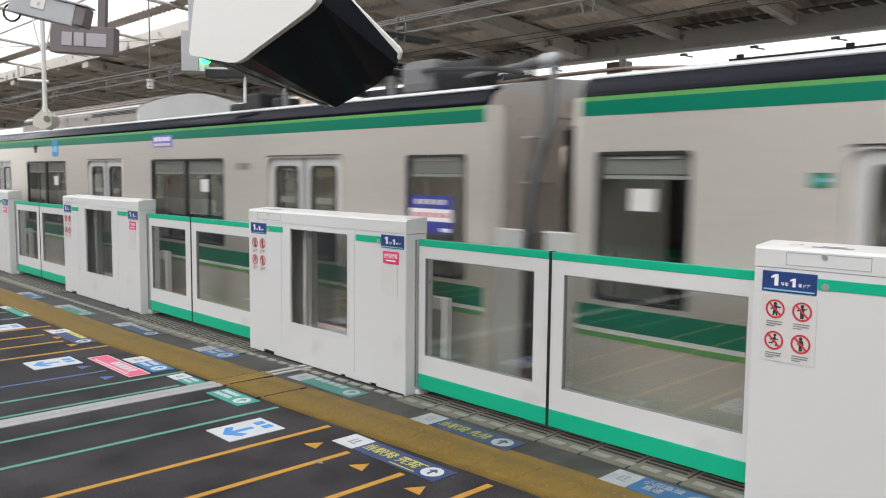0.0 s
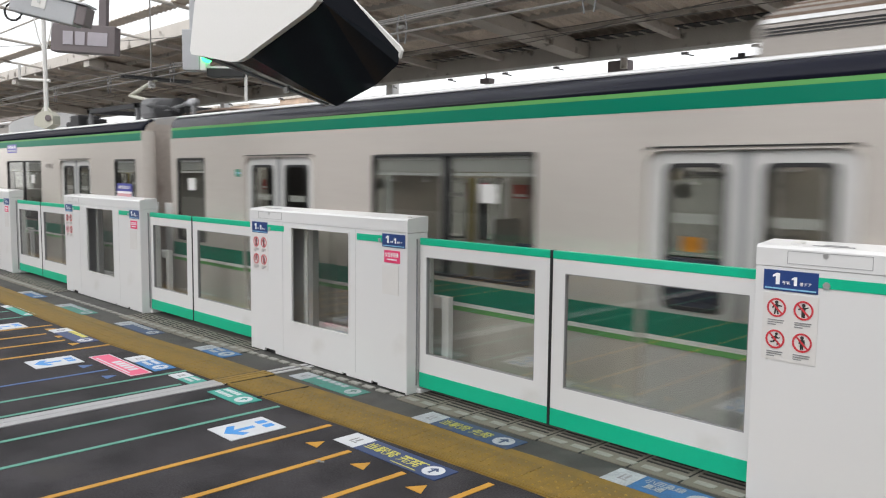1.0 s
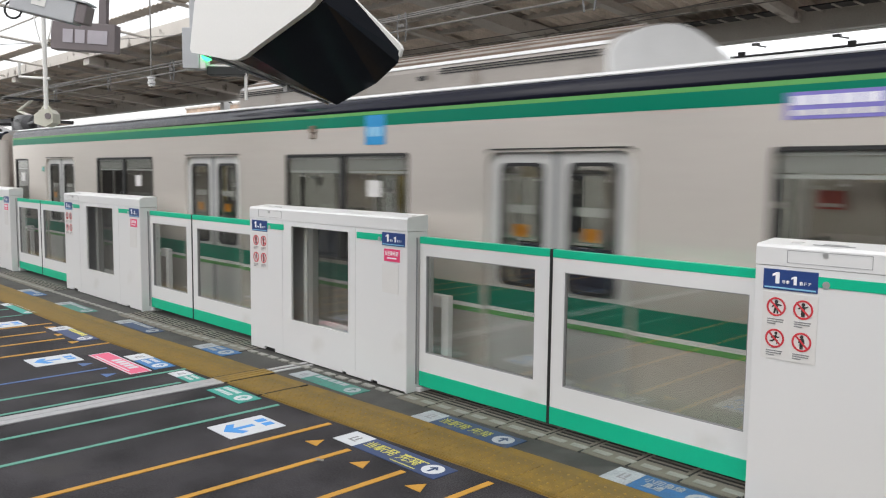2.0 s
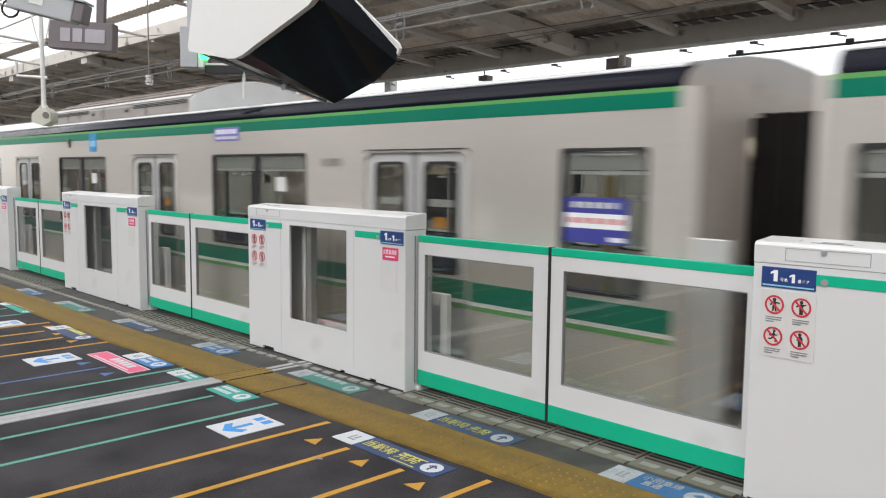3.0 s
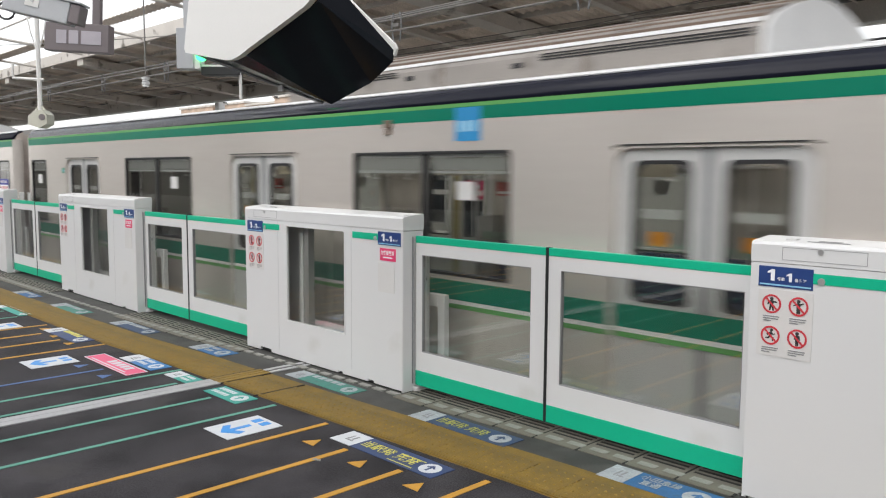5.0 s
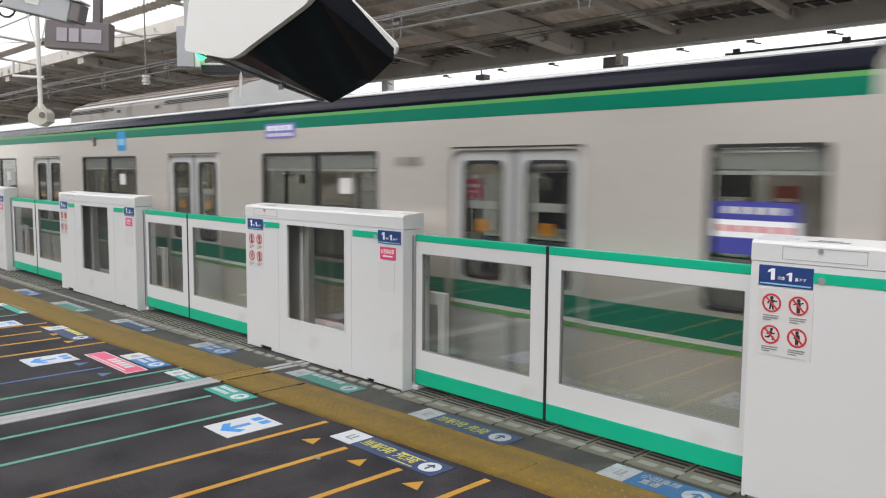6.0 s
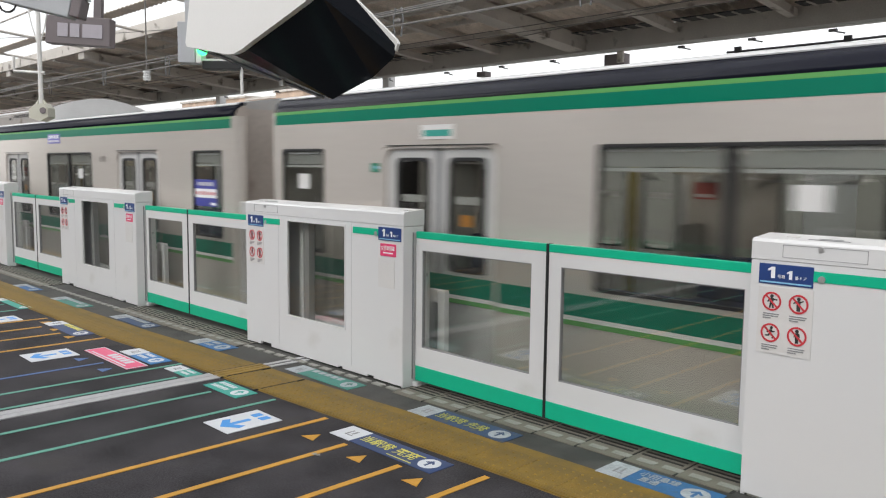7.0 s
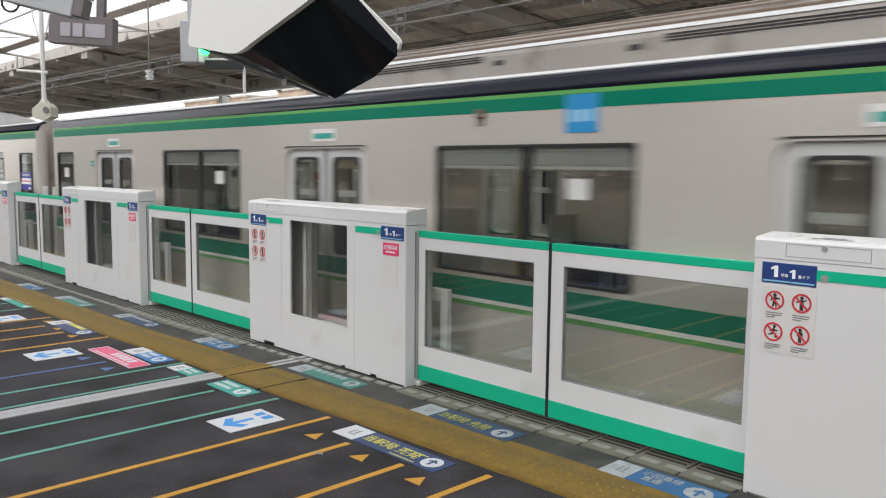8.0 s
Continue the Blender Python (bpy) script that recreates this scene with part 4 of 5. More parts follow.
# ---- along the far eave ----
dp = thing("drain_pipe", "grey drain pipe with an elbow below the roof eave", "pipe", kind="structure")
part("pipe", tube([(-5.45, 9.0, 4.32), (-5.45, 9.1, 4.20), (-5.45, 9.1, 3.66)], 0.07, 10), M_BEAM, dp)
part("collar", disc(-5.45, 9.1, 0.10, 4.06, 4.16, 14, "z"), M_BEAM, dp)
part("elbow", tube([(-5.45, 9.05, 4.28), (-5.3, 8.8, 4.40), (-5.0, 8.4, 4.42)], 0.05, 10), M_BEAM, dp)
whole("junction_box", boxes((-5.95, -5.50, 9.3, 9.5, 3.64, 3.86), bevel=0.01), M_SIGN_BROWN, "brown junction box fixed below the roof eave", "box")
for k, xh in enumerate((-20.5, -17.5, -14.8, -12.4, -10.3, -8.6, -7.2, -4.3, -3.0, -1.7, -0.4)):
    br = thing("eave_bracket", "small grey lamp bracket below the roof eave", "bracket", pose(xh, 9.35, 3.9), "eave brackets")
    part("arm", tube([(0, 0, 0.05), (-0.05, 0, -0.05), (0.14, 0, -0.10)], 0.014, 6), M_PIPE, br)
    part("shoe", boxes((-0.10, 0.02, -0.03, 0.03, -0.06, -0.02)), M_PIPE, br)
fl = thing("flood_lamp", "small dark flood lamp below the roof eave", "lamp", pose(-9.12, 9.3, 3.72))
part("body", boxes((-0.13, 0.13, -0.1, 0.1, -0.05, 0.06), bevel=0.01), M_SIGN_BROWN, fl)
part("arm", tube([(0, -0.03, 0.05), (0, -0.05, 0.22)], 0.015, 6), M_SIGN_BROWN, fl)
cb = thing("feeder_cable", "black cable with clamps strung beyond the roof eave", "cable", kind="structure")
part("cable", tube([(-3.6 + i * 0.8, 9.6, 3.72 + 0.012 * i - 0.03 * math.sin(i * 0.5)) for i in range(12)], 0.022, 6), M_RUBBER, cb)
for xh in (-3.4, -1.6, -0.9):
    part("clamp", boxes((xh - 0.06, xh + 0.06, 9.57, 9.63, 3.70, 3.80), bevel=0.01), M_RUBBER, cb)

# ---- distance beyond the tracks ----
random.seed(7)
x = -120.0
while x < 30:
    w = random.uniform(5, 9)
    h = random.uniform(11.4, 12.4) if -118 < x < -80 else random.uniform(6.5, 8.6)
    bld = thing("distant_building", "distant pale and brick coloured town building", "building", pose(x, 50 + random.uniform(0, 1.5 if -118 < x < -80 else 8), -1.4), "distant buildings")
    part("wall", boxes((0, w, 0, 6, 0, h)), M_CITY if -118 < x < -80 else random.choice((M_CITY, M_WALL, M_INSIDE)), bld)
    part("roof", boxes((-0.2, w + 0.2, -0.2, 6.2, h, h + 0.25)), M_BEAM, bld)
    for q in range(int(w / 1.6)):
        part("window", boxes((0.5 + q * 1.6, 1.5 + q * 1.6, -0.06, 0.02, h - 2.2, h - 0.9)), M_BLACK_GLASS, bld)
    x += w + (random.uniform(0.3, 2.0) if -118 < x < -80 else random.uniform(0.5, 6))
whole("ground", boxes((-600, 400, 16, 900, -1.6, -1.4)), M_CONCRETE_DARK, "plain ground beyond the station reaching the horizon", "ground", kind="structure")

# small pale scraps on the asphalt
for x, y, r in ((-0.545, -1.285, 0.016), (-0.52, -1.275, 0.012)):
    whole("paper_scrap", prism([(x + r * (1 + 0.3 * math.sin(5 * a)) * math.cos(a), y + r * (1 + 0.3 * math.cos(3 * a)) * math.sin(a)) for a in (i * math.pi / 5 for i in range(10))], -0.005, 0.0035, "z"), M_DASH, "small pale paper scrap on the asphalt", "litter")


# ---- the train ----
DOORS = [2.77, 7.59, 12.41, 17.23]
WIN2 = [5.18, 10.0, 14.82]
SIDE_T, CAR_W = 0.476, 2.86


def side_openings():
    out = [(c - 0.64, c + 0.64, 0.02, 1.82) for c in DOORS]
    out += [(c - 0.9, c + 0.9, 0.857, 1.805) for c in WIN2]
    out += [(0.60, 1.265, 0.857, 1.805), (18.735, 19.40, 0.857, 1.805)]
    return out


def train_car(label):
    car = thing("train_car", label, "train car", group="cars of the passing train")
    ops = side_openings()
    E0, E1 = 0.47, 19.60
    for far in (False, True):
        s, o = (-1, CAR_W) if far else (1, 0)

        def Y(d):
            return o + s * d
        side = part("side_wall", holed(E0, E1, -0.12, 2.02, ops, Y(0), Y(0.06)), M_STEEL, car)
        part("waist_band", holed(E0, E1, 0.665, 0.815, [q for q in ops if q[2] < 0.6], Y(-0.003), Y(0.001)), M_BAND, side, "green waist band")
        part("waist_line", holed(E0, E1, 0.635, 0.665, [q for q in ops if q[2] < 0.6], Y(-0.003), Y(0.001)), M_BAND_WHITE, side)
        part("waist_line", holed(E0, E1, 0.60, 0.635, [q for q in ops if q[2] < 0.6], Y(-0.003), Y(0.001)), M_BAND_LIGHT, side)
        part("cant_band", boxes((E0, E1, min(Y(-0.002), Y(0.05)), max(Y(-0.002), Y(0.05)), 2.045, 2.140)), M_BAND, side, "green band below the roof")
        part("cant_line", boxes((E0, E1, min(Y(-0.002), Y(0.05)), max(Y(-0.002), Y(0.05)), 2.140, 2.168)), M_BAND_LIGHT, side)
        part("cant_bead", boxes((E0, E1, min(Y(0), Y(0.05)), max(Y(0), Y(0.05)), 2.02, 2.045)), M_STEEL, side)
        part("seam_bead", boxes((E0, E1, min(Y(-0.004), Y(0)), max(Y(-0.004), Y(0)), 0.02, 0.03)), M_STEEL, side)
        for c in DOORS:
            d = part("door", ring(round_rect(c - 0.66, c + 0.66, 0.0, 1.84, 0.13), round_rect(c - 0.625, c + 0.625, 0.03, 1.805, 0.10), Y(-0.004), Y(0.055)), M_STEEL, car, "double sliding door in a rounded steel surround")
            part("drip_rail", boxes((c - 0.60, c + 0.60, min(Y(-0.012), Y(0)), max(Y(-0.012), Y(0)), 1.822, 1.831)), M_RUBBER, d)
            for xa, xb in ((c - 0.645, c - 0.003), (c + 0.003, c + 0.645)):
                wx0, wx1 = (xa + 0.15, xb - 0.115) if xa < c - 0.1 else (xa + 0.115, xb - 0.15)
                leaf = part("door_leaf", holed(xa, xb, 0.02, 1.825, [(wx0 - 0.005, wx1 + 0.005, 0.85, 1.72)], Y(0.028), Y(0.05)), M_DOOR, d)
                part("gasket", ring(round_rect(wx0 - 0.014, wx1 + 0.014, 0.842, 1.73, 0.06), round_rect(wx0 + 0.012, wx1 - 0.012, 0.867, 1.705, 0.085), Y(0.022), Y(0.045)), M_RUBBER, d)
                part("pane", boxes((wx0 - 0.02, wx1 + 0.02, min(Y(0.032), Y(0.036)), max(Y(0.032), Y(0.036)), 0.842, 1.73)), M_TRAIN_GLASS, d)
                part("door_sticker", boxes((wx0 + 0.05, wx1 - 0.06, min(Y(0.0365), Y(0.039)), max(Y(0.0365), Y(0.039)), 1.37, 1.43)), M_PAPER, d)
                if not far:
                    part("door_sticker", boxes((wx0 + 0.11, wx1 - 0.14, 0.0365, 0.039, 1.20, 1.29)), M_ORANGE_STICKER, d)
            if not far:
                for za, zb, mt in ((0.665, 0.815, M_BAND), (0.635, 0.665, M_BAND_WHITE), (0.60, 0.635, M_BAND_LIGHT)):
                    part("door_band", boxes((c - 0.62, c + 0.62, 0.0225, 0.029, za, zb)), mt, d)
            part("leaf_edge", boxes((c - 0.035, c + 0.035, min(Y(0.024), Y(0.05)), max(Y(0.024), Y(0.05)), 0.03, 1.81)), M_LEAF_EDGE, d)
        for (xa, xb, za, zb) in ops[4:]:
            w = part("window", ring(round_rect(xa - 0.008, xb + 0.008, za - 0.008, zb + 0.008, 0.03), round_rect(xa + 0.014, xb - 0.014, za + 0.014, zb - 0.014, 0.06), Y(-0.003), Y(0.03)), M_RUBBER, car)
            xm = (xa + xb) / 2
            cuts = [(xa, xm - 0.03), (xm + 0.03, xb)] if xb - xa > 1 else [(xa, xb)]
            for u, v in cuts:
                part("pane", boxes((u + 0.01, v - 0.01, min(Y(0.014), Y(0.019)), max(Y(0.014), Y(0.019)), za + 0.01, zb - 0.01)), M_TRAIN_GLASS, w)
                part("blind_rail", boxes((u + 0.03, v - 0.03, min(Y(0.03), Y(0.055)), max(Y(0.03), Y(0.055)), zb - 0.135, zb - 0.045)), M_DOOR, w)
                part("head_rail", boxes((u + 0.03, v - 0.03, min(Y(0.021), Y(0.03)), max(Y(0.021), Y(0.03)), zb - 0.042, zb - 0.018)), M_BAND_WHITE, w)
                part("blind_rail", boxes((u + 0.03, v - 0.03, min(Y(0.025), Y(0.06)), max(Y(0.025), Y(0.06)), zb - 0.165, zb - 0.142)), M_BAND_WHITE, w)
            if len(cuts) == 1 and not far:
                for q in range(7):
                    part("etched_mark", boxes((xa + 0.12 + q * 0.06, xa + 0.155 + q * 0.06, 0.0125, 0.0138, zb - 0.040, zb - 0.030)), M_CAMERA_GREY, w)
            if len(cuts) == 2:
                part("mullion", boxes((xm - 0.035, xm + 0.035, min(Y(0.004), Y(0.03)), max(Y(0.004), Y(0.03)), za, zb)), M_RUBBER, w)
            xn = xb - (0.54 if len(cuts) == 2 else 0.415)
            if xa < 18:
                part("window_notice", boxes((xn, xn + 0.18, min(Y(0.010), Y(0.0135)), max(Y(0.010), Y(0.0135)), 1.44, 1.58)), M_PAPER, w)
    # roof with dark rounded shoulders
    h = CAR_W / 2
    prof = [(0.0, 2.168), (0.004, 2.20), (0.014, 2.232), (0.03, 2.258), (0.052, 2.28), (0.08, 2.297), (0.12, 2.314), (0.17, 2.328)]
    for far in (False, True):
        s, o = (-1, CAR_W) if far else (1, 0)
        outer = [(o + s * a, b) for a, b in prof]
        inner = [(o + s * (a * 0.8 + 0.05), b - 0.03) for a, b in prof]
        part("roof_shoulder", smooth(prism(outer + inner[::-1], E0, E1, "x")), M_CANT, car, "dark rounded roof edge")
        # white strip modelled in place of the sky's highlight on the glossy shoulder
        part("highlight_strip", prism([(o + s * 0.066, 2.290), (o + s * 0.062, 2.298), (o + s * 0.098, 2.318), (o + s * 0.102, 2.308)], E0, E1, "x"), M_BAND_WHITE, car, "pale strip standing in for the highlight along the roof edge")
    top = [(0.171, 2.325), (0.4, 2.368), (0.9, 2.44), (h, 2.47), (CAR_W - 0.9, 2.44), (CAR_W - 0.4, 2.368), (CAR_W - 0.171, 2.325)]
    part("roof", prism(top + [(CAR_W - 0.2, 2.26), (0.2, 2.26)], E0, E1, "x"), M_ROOF, car)
    # air conditioning unit
    arch = [(h - 0.98, 2.36), (h - 0.98, 2.53), (h - 0.95, 2.57), (h - 0.88, 2.625), (h - 0.72, 2.69), (h - 0.48, 2.765), (h - 0.22, 2.82), (h, 2.84)]
    arch += [(2 * h - a, b) for a, b in arch[-2::-1]]
    ac = part("air_conditioner", prism(arch, 7.42, 12.5, "x"), M_AC, car, "silver air conditioning unit on the roof")
    # thin white strip paints the highlight on the casing's rounded upper corner
    part("edge_highlight", prism([(h - 0.952, 2.572), (h - 0.915, 2.603), (h - 0.918, 2.607), (h - 0.957, 2.575)], 7.44, 12.48, "x"), M_AC_TOP, ac)
    for ya, za in ((-0.86, 2.636), (-0.70, 2.70), (-0.47, 2.772)):
        part("casing_rib", boxes((7.44, 12.48, h + ya - 0.012, h + ya + 0.012, za - 0.01, za + 0.008), bevel=0.003), M_AC, ac)
        part("casing_joint", boxes((7.44, 12.48, h + ya - 0.034, h + ya - 0.013, za - 0.03, za - 0.004)), M_BROWN, ac)
    for q in range(3):
        part("louvre", boxes((7.46, 9.15, h - 0.988, h - 0.97, 2.492 + q * 0.02, 2.500 + q * 0.02)), M_DARK, ac)
        part("louvre", boxes((10.80, 12.45, h - 0.988, h - 0.97, 2.492 + q * 0.02, 2.500 + q * 0.02)), M_DARK, ac)
    for q in range(4):
        part("end_louvre", boxes((7.44, 7.46, h - 0.975, h - 0.55, 2.42 + q * 0.04, 2.436 + q * 0.04)), M_DARK, ac)
    part("end_cap", prism([(a, b - 0.012) for a, b in arch], 12.502, 12.53, "x"), M_AC_TOP, ac, "pale domed end plate")
    for q in (9.28, 10.52):
        part("hatch", boxes((q, q + 0.10, h - 0.987, h - 0.97, 2.455, 2.495), bevel=0.004), M_DARK, ac)
    for q in (8.25, 9.75, 11.2):
        part("casing_seam", boxes((q, q + 0.012, h - 0.984, h - 0.97, 2.37, 2.53)), M_BROWN, ac)
    # body ends
    for xe, d in ((E0, 1), (E1, -1)):
        xa, xb = min(xe, xe + d * 0.05), max(xe, xe + d * 0.05)
        e = part("end_wall", join(prism([(0.055, -0.12), (0.055, 2.16), (0.075, 2.23), (0.13, 2.285), (0.22, 2.32), (h - 0.5, 2.42), (h - 0.5, -0.12)], xa, xb, "x"), prism([(CAR_W - 0.055, -0.12), (CAR_W - 0.055, 2.16), (CAR_W - 0.12, 2.31), (h + 0.5, 2.44), (h + 0.5, -0.12)], xa, xb, "x"), boxes((xa, xb, h - 0.5, h + 0.5, 1.9, 2.44))), M_END, car, "stained steel car end")
        # rounded corner between side and end
        pts = [(xe, 0.0)] + [(xe - d * 0.11 * math.sin(radians(a)), 0.11 - 0.11 * math.cos(radians(a))) for a in range(9, 91, 9)] + [(xe - d * 0.11, 0.14), (xe, 0.14)]
        part("corner_post", prism(pts, -0.12, 2.168, "z"), M_STEEL, e)
        x0, x1 = (0.0, xe - 0.004) if d > 0 else (xe + 0.004, 20.0)
        folds = []
        for i in range(6):
            xa = x0 + (x1 - x0) * i / 6
            k = 0.0 if i % 2 else 0.03
            folds.append((xa, xa + (x1 - x0) / 6 - 0.002, h - 0.50 + k, h - 0.42, 0.0, 2.06 - k))
            folds.append((xa, xa + (x1 - x0) / 6 - 0.002, h + 0.42, h + 0.50 - k, 0.0, 2.06 - k))
            folds.append((xa, xa + (x1 - x0) / 6 - 0.002, h - 0.419, h + 0.419, 1.97, 2.06 - k))
        g = part("gangway_bellows", boxes((x0, x1, h - 0.45, h + 0.45, -0.02, -0.001)), M_BELLOWS, car, "dark folded gangway bellows")
        for f in folds:
            part("fold", boxes(f), M_BELLOWS, g)
        part("fall_guard", boxes((min(xe - d * 0.33, xe - d * 0.05), max(xe - d * 0.33, xe - d * 0.05), 0.05, 0.07, -0.1, 1.27), bevel=0.008), M_DOOR, car, "pale grey guard flap between cars")
    # interior
    part("car_floor", boxes((E0 + 0.05, E1 - 0.05, 0.06, CAR_W - 0.06, -0.1, 0.0)), M_CAR_FLOOR, car)
    part("ceiling_panel", boxes((E0 + 0.05, E1 - 0.05, 0.06, CAR_W - 0.06, 2.06, 2.10)), M_INSIDE, car)
    for yy in (0.8, CAR_W - 0.8):
        part("ceiling_tube", boxes((1.0, 19.0, yy - 0.04, yy + 0.04, 2.03, 2.055)), M_TUBE, car, "lit ceiling tube")
    spans = [(0.56, 2.0), (3.55, 6.8), (8.37, 11.63), (13.2, 16.45), (18.0, 19.5)]
    for xa, xb in spans:
        for far in (False, True):
            s, o = (-1, CAR_W) if far else (1, 0)
            ys = sorted((o + s * 0.08, o + s * 0.50))
            b = sorted((o + s * 0.075, o + s * 0.16))
            part("bench", join(boxes((xa, xb, ys[0], ys[1], 0.32, 0.44), bevel=0.03), boxes((xa, xb, b[0], b[1], 0.44, 0.86), bevel=0.03)), M_SEAT, car, "long bench with dark blue moquette")
            r = sorted((o + s * 0.08, o + s * 0.40))
            part("luggage_rack", boxes((xa, xb, r[0], r[1], 1.70, 1.72)), M_CHROME, car)
            if xb - xa > 2:
                for xe in (xa, xb):
                    part("seat_screen", boxes((xe - 0.015, xe + 0.015, ys[0], ys[1], 0.3, 1.15)), M_INSIDE, car)
                    part("grab_pole", tube([(xe, o + s * 0.52, 0.3), (xe, o + s * 0.52, 1.75), (xe, o + s * 0.40, 2.06)], 0.016), M_CHROME, car)
                part("strap_rail", tube([(xa, o + s * 0.62, 1.80), (xb, o + s * 0.62, 1.80)], 0.012, 6), M_CHROME, car)
                for q in range(7):
                    xs = xa + 0.3 + q * (xb - xa - 0.6) / 6
                    part("hand_strap", boxes((xs - 0.012, xs + 0.012, o + s * 0.62 - 0.004, o + s * 0.62 + 0.004, 1.60, 1.79), (xs - 0.05, xs + 0.05, o + s * 0.62 - 0.008, o + s * 0.62 + 0.008, 1.58, 1.60)), M_PAPER, car)
    for xs in (4.2, 6.2, 9.0, 11.2, 14.0, 15.8):
        part("hanging_advert", boxes((xs, xs + 0.004, h - 0.35, h + 0.35, 1.62, 1.95)), M_AD, car)
    for c in DOORS:
        for xs in (-0.045, 0.015):
            part("yellow_edge", boxes((c + xs, c + xs + 0.03, CAR_W - 0.062, CAR_W - 0.052, 0.03, 1.80)), M_EDGE_YELLOW, car, "yellow strip on the door edge")
        w = part("wall_advert", boxes((c + 0.70, c + 0.92, CAR_W - 0.085, CAR_W - 0.07, 1.38, 1.54)), M_AD_RED, car, "red and white advert")
        part("white_field", boxes((c + 0.72, c + 0.90, CAR_W - 0.088, CAR_W - 0.0855, 1.40, 1.43)), M_PAPER, w)
    for xa in (E0 + 0.06, E1 - 0.08):
        part("end_partition", boxes((xa, xa + 0.02, 0.07, h - 0.45, 0, 2.05), (xa, xa + 0.02, h + 0.45, CAR_W - 0.07, 0, 2.05)), M_INSIDE, car)
    # stickers and lamps on the near side
    part("side_sticker", boxes((1.96, 2.07, -0.004, 0.001, 1.605, 1.685)), M_NOTICE_GREEN, car, "small green notice")
    part("notice_mark", boxes((1.975, 2.01, -0.0055, -0.003, 1.62, 1.67)), M_F_TEAL, car)
    part("notice_mark", boxes((2.022, 2.058, -0.0055, -0.003, 1.635, 1.655)), M_SKY_PALE, car)
    part("side_lamp", boxes((9.53, 9.61, -0.03, 0.0, 2.01, 2.075), (9.54, 9.60, -0.02, 0.0, 1.955, 2.01), bevel=0.006), M_BROWN, car, "brown side indicator lamp")
    b = part("route_sticker", boxes((10.35, 10.61, -0.0055, -0.001, 1.885, 2.135)), M_SKY_BLUE, car, "sky blue notice plate")
    for q in range(3):
        part("text_bar", boxes((10.385 + q * 0.066, 10.437 + q * 0.066, -0.007, -0.005, 1.955, 2.035)), M_SKY_PALE, b)
    b = part("end_poster", boxes((18.77, 19.26, 0.0085, 0.0125, 1.19, 1.49)), M_VIOLET, car, "violet and white poster in the end window")
    part("white_field", boxes((18.772, 19.258, 0.007, 0.0083, 1.285, 1.385)), M_LETTER, b)
    for q in range(5):
        part("text_bar", boxes((18.81 + q * 0.09, 18.86 + q * 0.09, 0.0055, 0.0068, 1.318, 1.355)), M_RED, b)
        part("text_bar", boxes((18.83 + q * 0.075, 18.88 + q * 0.075, 0.007, 0.0083, 1.42, 1.46)), M_PAPER, b)
    part("text_bar", boxes((19.13, 19.24, 0.007, 0.0083, 1.205, 1.235)), M_LETTER, b)
    b = part("destination_display", boxes((13.98, 14.50, -0.004, 0.004, 1.955, 2.10)), M_LED, car, "lit violet destination display")
    for q in range(4):
        part("text_bar", boxes((14.02 + q * 0.115, 14.10 + q * 0.115, -0.006, -0.003, 2.03, 2.08)), M_LETTER, b)
        part("text_bar", boxes((14.02 + q * 0.115, 14.11 + q * 0.115, -0.006, -0.003, 1.975, 2.005)), M_PAPER, b)
    part("number_plate", boxes((15.96, 16.28, -0.004, 0.001, 1.69, 1.76)), M_AC, car, "brownish plate with unreadable characters")
    return car


cars = [train_car("stainless steel train car with green bands")]
for k in range(3):
    cars.append(copy_thing(cars[0], pose(20 * (k + 1), SIDE_T, 0)))


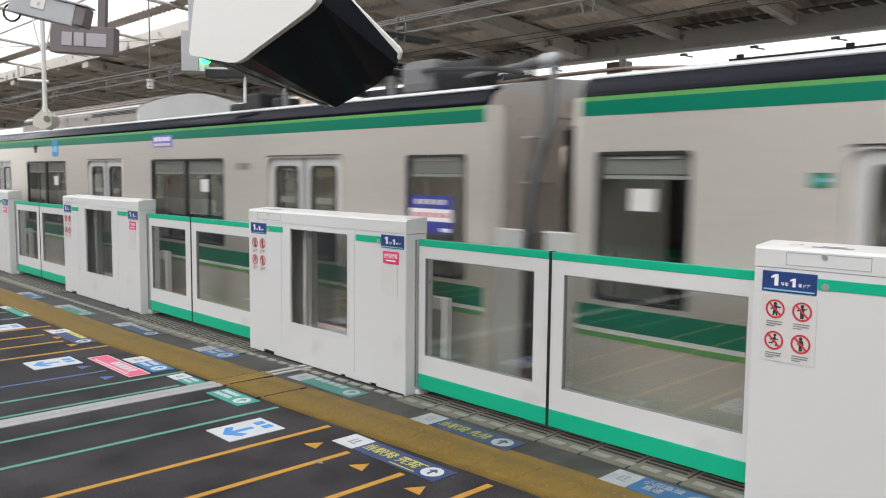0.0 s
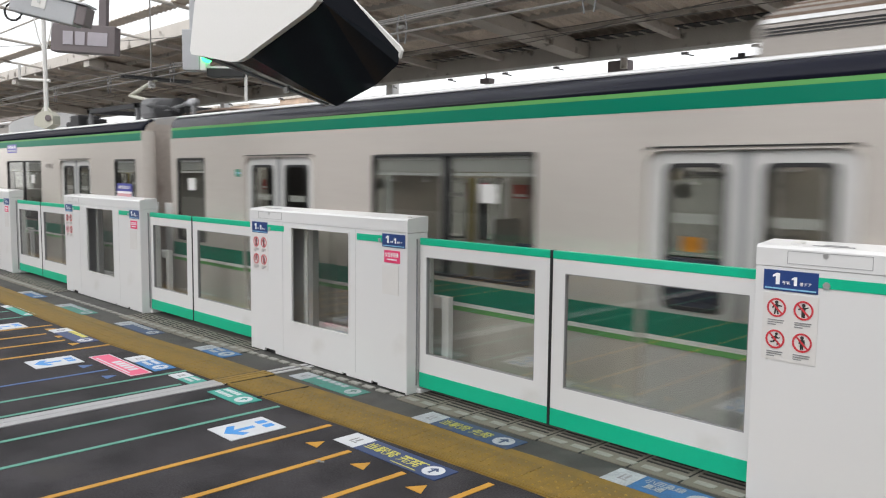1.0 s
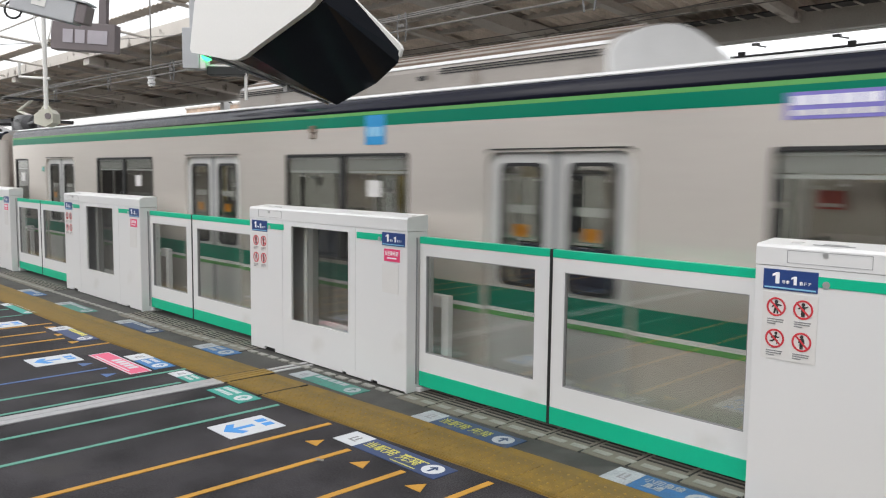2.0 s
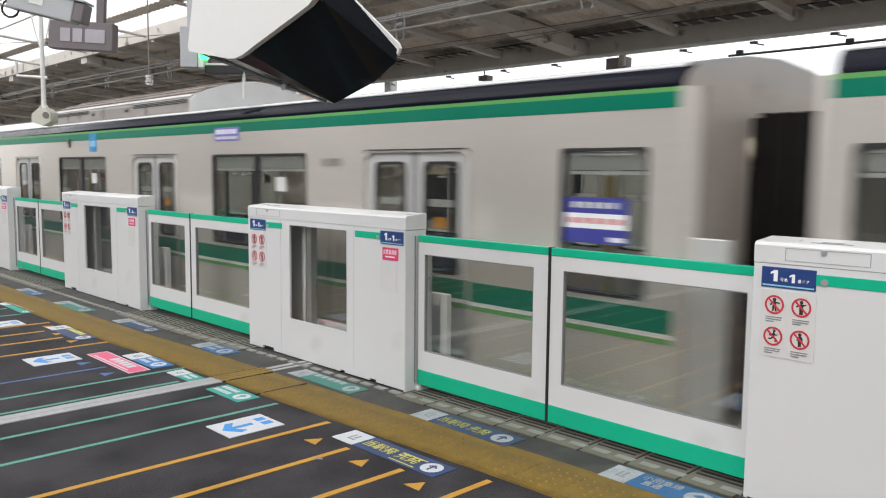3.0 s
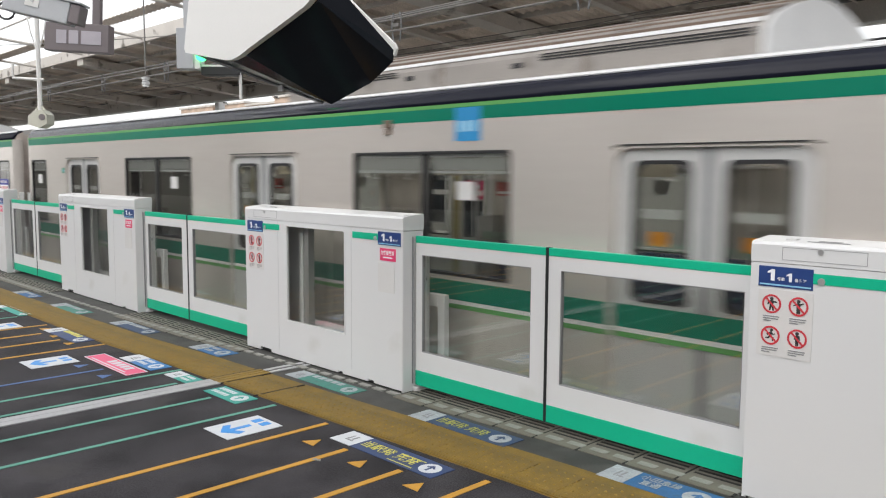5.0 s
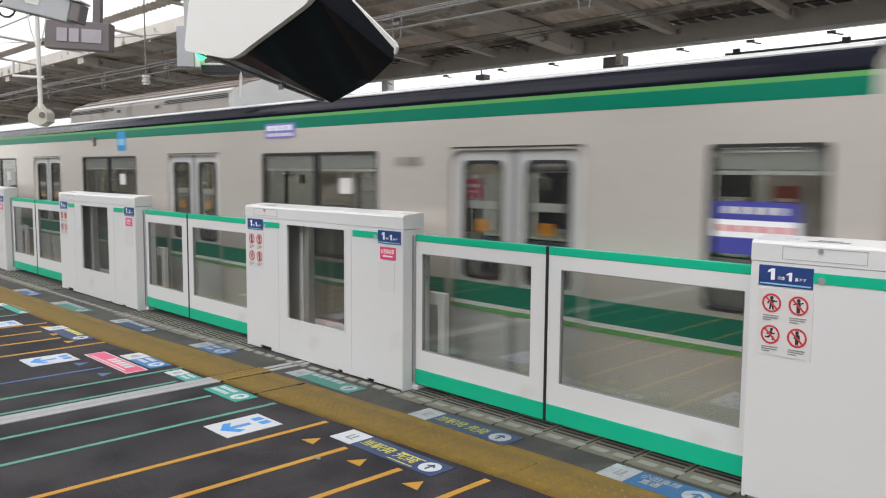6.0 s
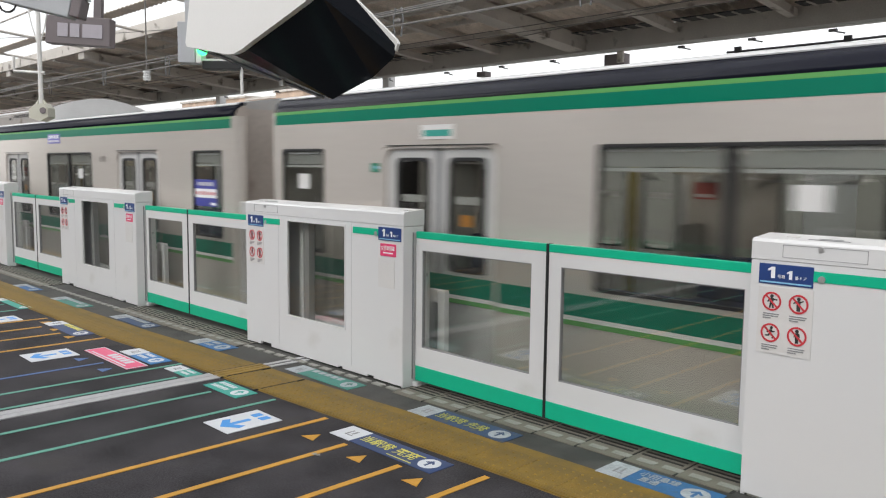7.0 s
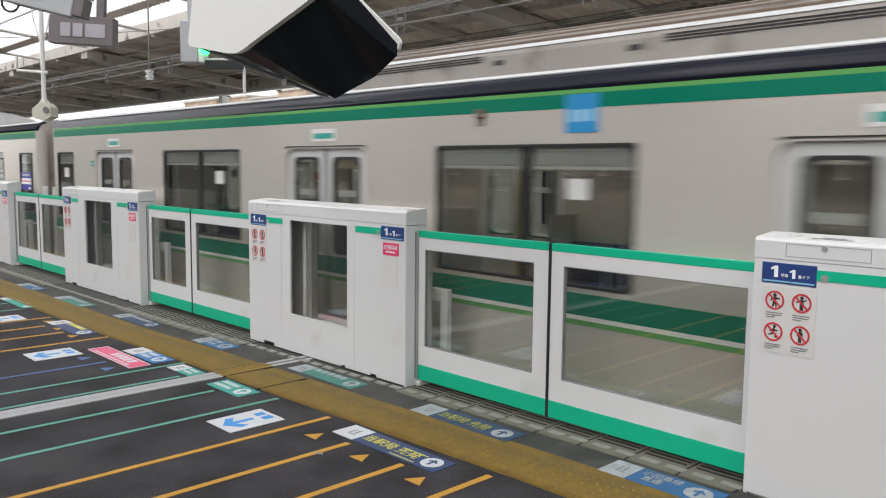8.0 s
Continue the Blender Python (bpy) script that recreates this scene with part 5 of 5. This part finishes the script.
def pantograph(car):
    """Folded-frame current collector and roof gear at the trailing end of the leading car."""
    h = CAR_W / 2
    p = part("pantograph", boxes((15.6, 17.6, h - 0.62, h - 0.54, 2.62, 2.69), (15.6, 17.6, h + 0.54, h + 0.62, 2.62, 2.69), (15.6, 15.7, h - 0.62, h + 0.62, 2.62, 2.69), (17.5, 17.6, h - 0.62, h + 0.62, 2.62, 2.69)), M_DARK, car, "single-arm pantograph raised to the wire")
    for xs in (15.65, 17.55):
        for ys in (h - 0.58, h + 0.58):
            part("insulator", disc(xs, ys, 0.04, 2.40, 2.62, 12, "z"), M_PIPE, p)
    part("lower_arm", tube([(17.4, h, 2.70), (15.9, h, 2.95)], 0.03), M_CREAM, p)
    part("upper_arm", tube([(15.9, h, 2.95), (16.9, h, 3.14)], 0.03), M_CREAM, p)
    part("collector_head", boxes((16.82, 16.90, h - 0.55, h + 0.55, 3.13, 3.165), (17.0, 17.06, h - 0.55, h + 0.55, 3.13, 3.165)), M_DARK, p)
    for x0, x1, y0, y1, z in ((18.85, 19.05, h - 0.45, h + 0.1, 2.55), (14.7, 15.1, h - 0.6, h - 0.2, 2.63), (15.2, 15.4, h - 0.5, h - 0.2, 2.56), (14.2, 14.5, h - 0.5, h - 0.1, 2.54)):
        part("roof_gear_box", boxes((x0, x1, y0, y1, 2.42, z), bevel=0.03), M_DARK, car, "dark roof equipment box")
    part("roof_cable", tube([(17.6, h - 0.4, 2.66), (18.3, h - 0.75, 2.60), (19.2, h - 0.9, 2.52), (19.5, h - 0.85, 2.46)], 0.022), M_DARK, car)
    part("cable_trunk", smooth(tube([(19.40, h - 0.72, 2.56), (19.62, h - 0.74, 2.57), (19.69, h - 0.74, 2.50), (19.68, h - 0.74, 2.1), (19.68, h - 0.86, 1.85), (19.68, h - 0.95, 1.65), (19.68, h - 0.98, 1.4), (19.68, h - 0.98, 0.2)], 0.038)), M_PIPE, car, "grey cable trunk down the car end")
    part("roof_casing", boxes((17.72, 18.22, h - 0.65, h - 0.1, 2.42, 2.74), bevel=0.09), M_PIPE, car, "grey rounded roof casing")
    part("air_tank", smooth(tube([(18.24, h - 0.5, 2.55), (18.28, h - 0.5, 2.55), (18.74, h - 0.5, 2.55), (18.78, h - 0.5, 2.55)], 0.15, 18)), M_DARK, car, "black cylindrical tank on the roof")
    for xs in (18.32, 18.5, 18.68):
        part("tank_saddle", boxes((xs - 0.02, xs + 0.02, h - 0.665, h - 0.335, 2.38, 2.42)), M_PIPE, car)
    part("bus_pipe", tube([(18.55, h - 0.62, 2.52), (19.0, h - 0.66, 2.55), (19.42, h - 0.71, 2.565)], 0.022), M_PIPE, car)
    part("pipe_joint", smooth(tube([(19.56, h - 0.73, 2.57), (19.60, h - 0.73, 2.575), (19.68, h - 0.73, 2.575), (19.72, h - 0.73, 2.56)], 0.05, 14)), M_CAMERA_GREY, car, "grey pipe joint")
    part("pipe_stand", boxes((19.44, 19.47, h - 0.74, h - 0.70, 2.36, 2.56)), M_DARK, car)
    part("jumper_cable", tube([(18.9, h - 0.5, 2.46), (19.4, h - 0.52, 2.47), (20.2, h - 0.54, 2.47), (20.9, h - 0.52, 2.42)], 0.016), M_BROWN, car, "brown jumper cable to the next car")
    for z in (2.12, 1.95, 1.6, 1.2):
        part("step_iron", tube([(19.60, 0.45 + (0.25 if z > 2 else 0), z), (19.67, 0.45 + (0.25 if z > 2 else 0), z), (19.67, 0.70 + (0.25 if z > 2 else 0), z), (19.60, 0.70 + (0.25 if z > 2 else 0), z)], 0.012, 6), M_CHROME, car)


def line_notices(car):
    """Pale route notices above the doors."""
    for c in DOORS:
        n = part("route_notice", boxes((c - 0.18, c + 0.18, -0.004, 0.001, 1.872, 1.985)), M_PAPER, car, "pale notice above the door")
        part("text_bar", boxes((c - 0.15, c + 0.15, -0.0055, -0.003, 1.895, 1.945)), M_F_TEAL, n)


pantograph(cars[0])
tagged(cars[0], "stainless steel train car with green bands and a pantograph")
tagged(cars[3], "stainless steel train car with green bands and door notices")
line_notices(cars[3])


def motions():
    for k, car in enumerate(cars):
        rows = []
        for i in range(17):
            t = i * 0.5
            gap = -0.5119 - 5.90205 * t - 0.11881 * t ** 2 + 0.01556 * t ** 3 - 0.00077 * t ** 4
            rows.append((t, pose(gap + 20 * (k - 1), SIDE_T, 0)))
        walk(car, rows)


motions()
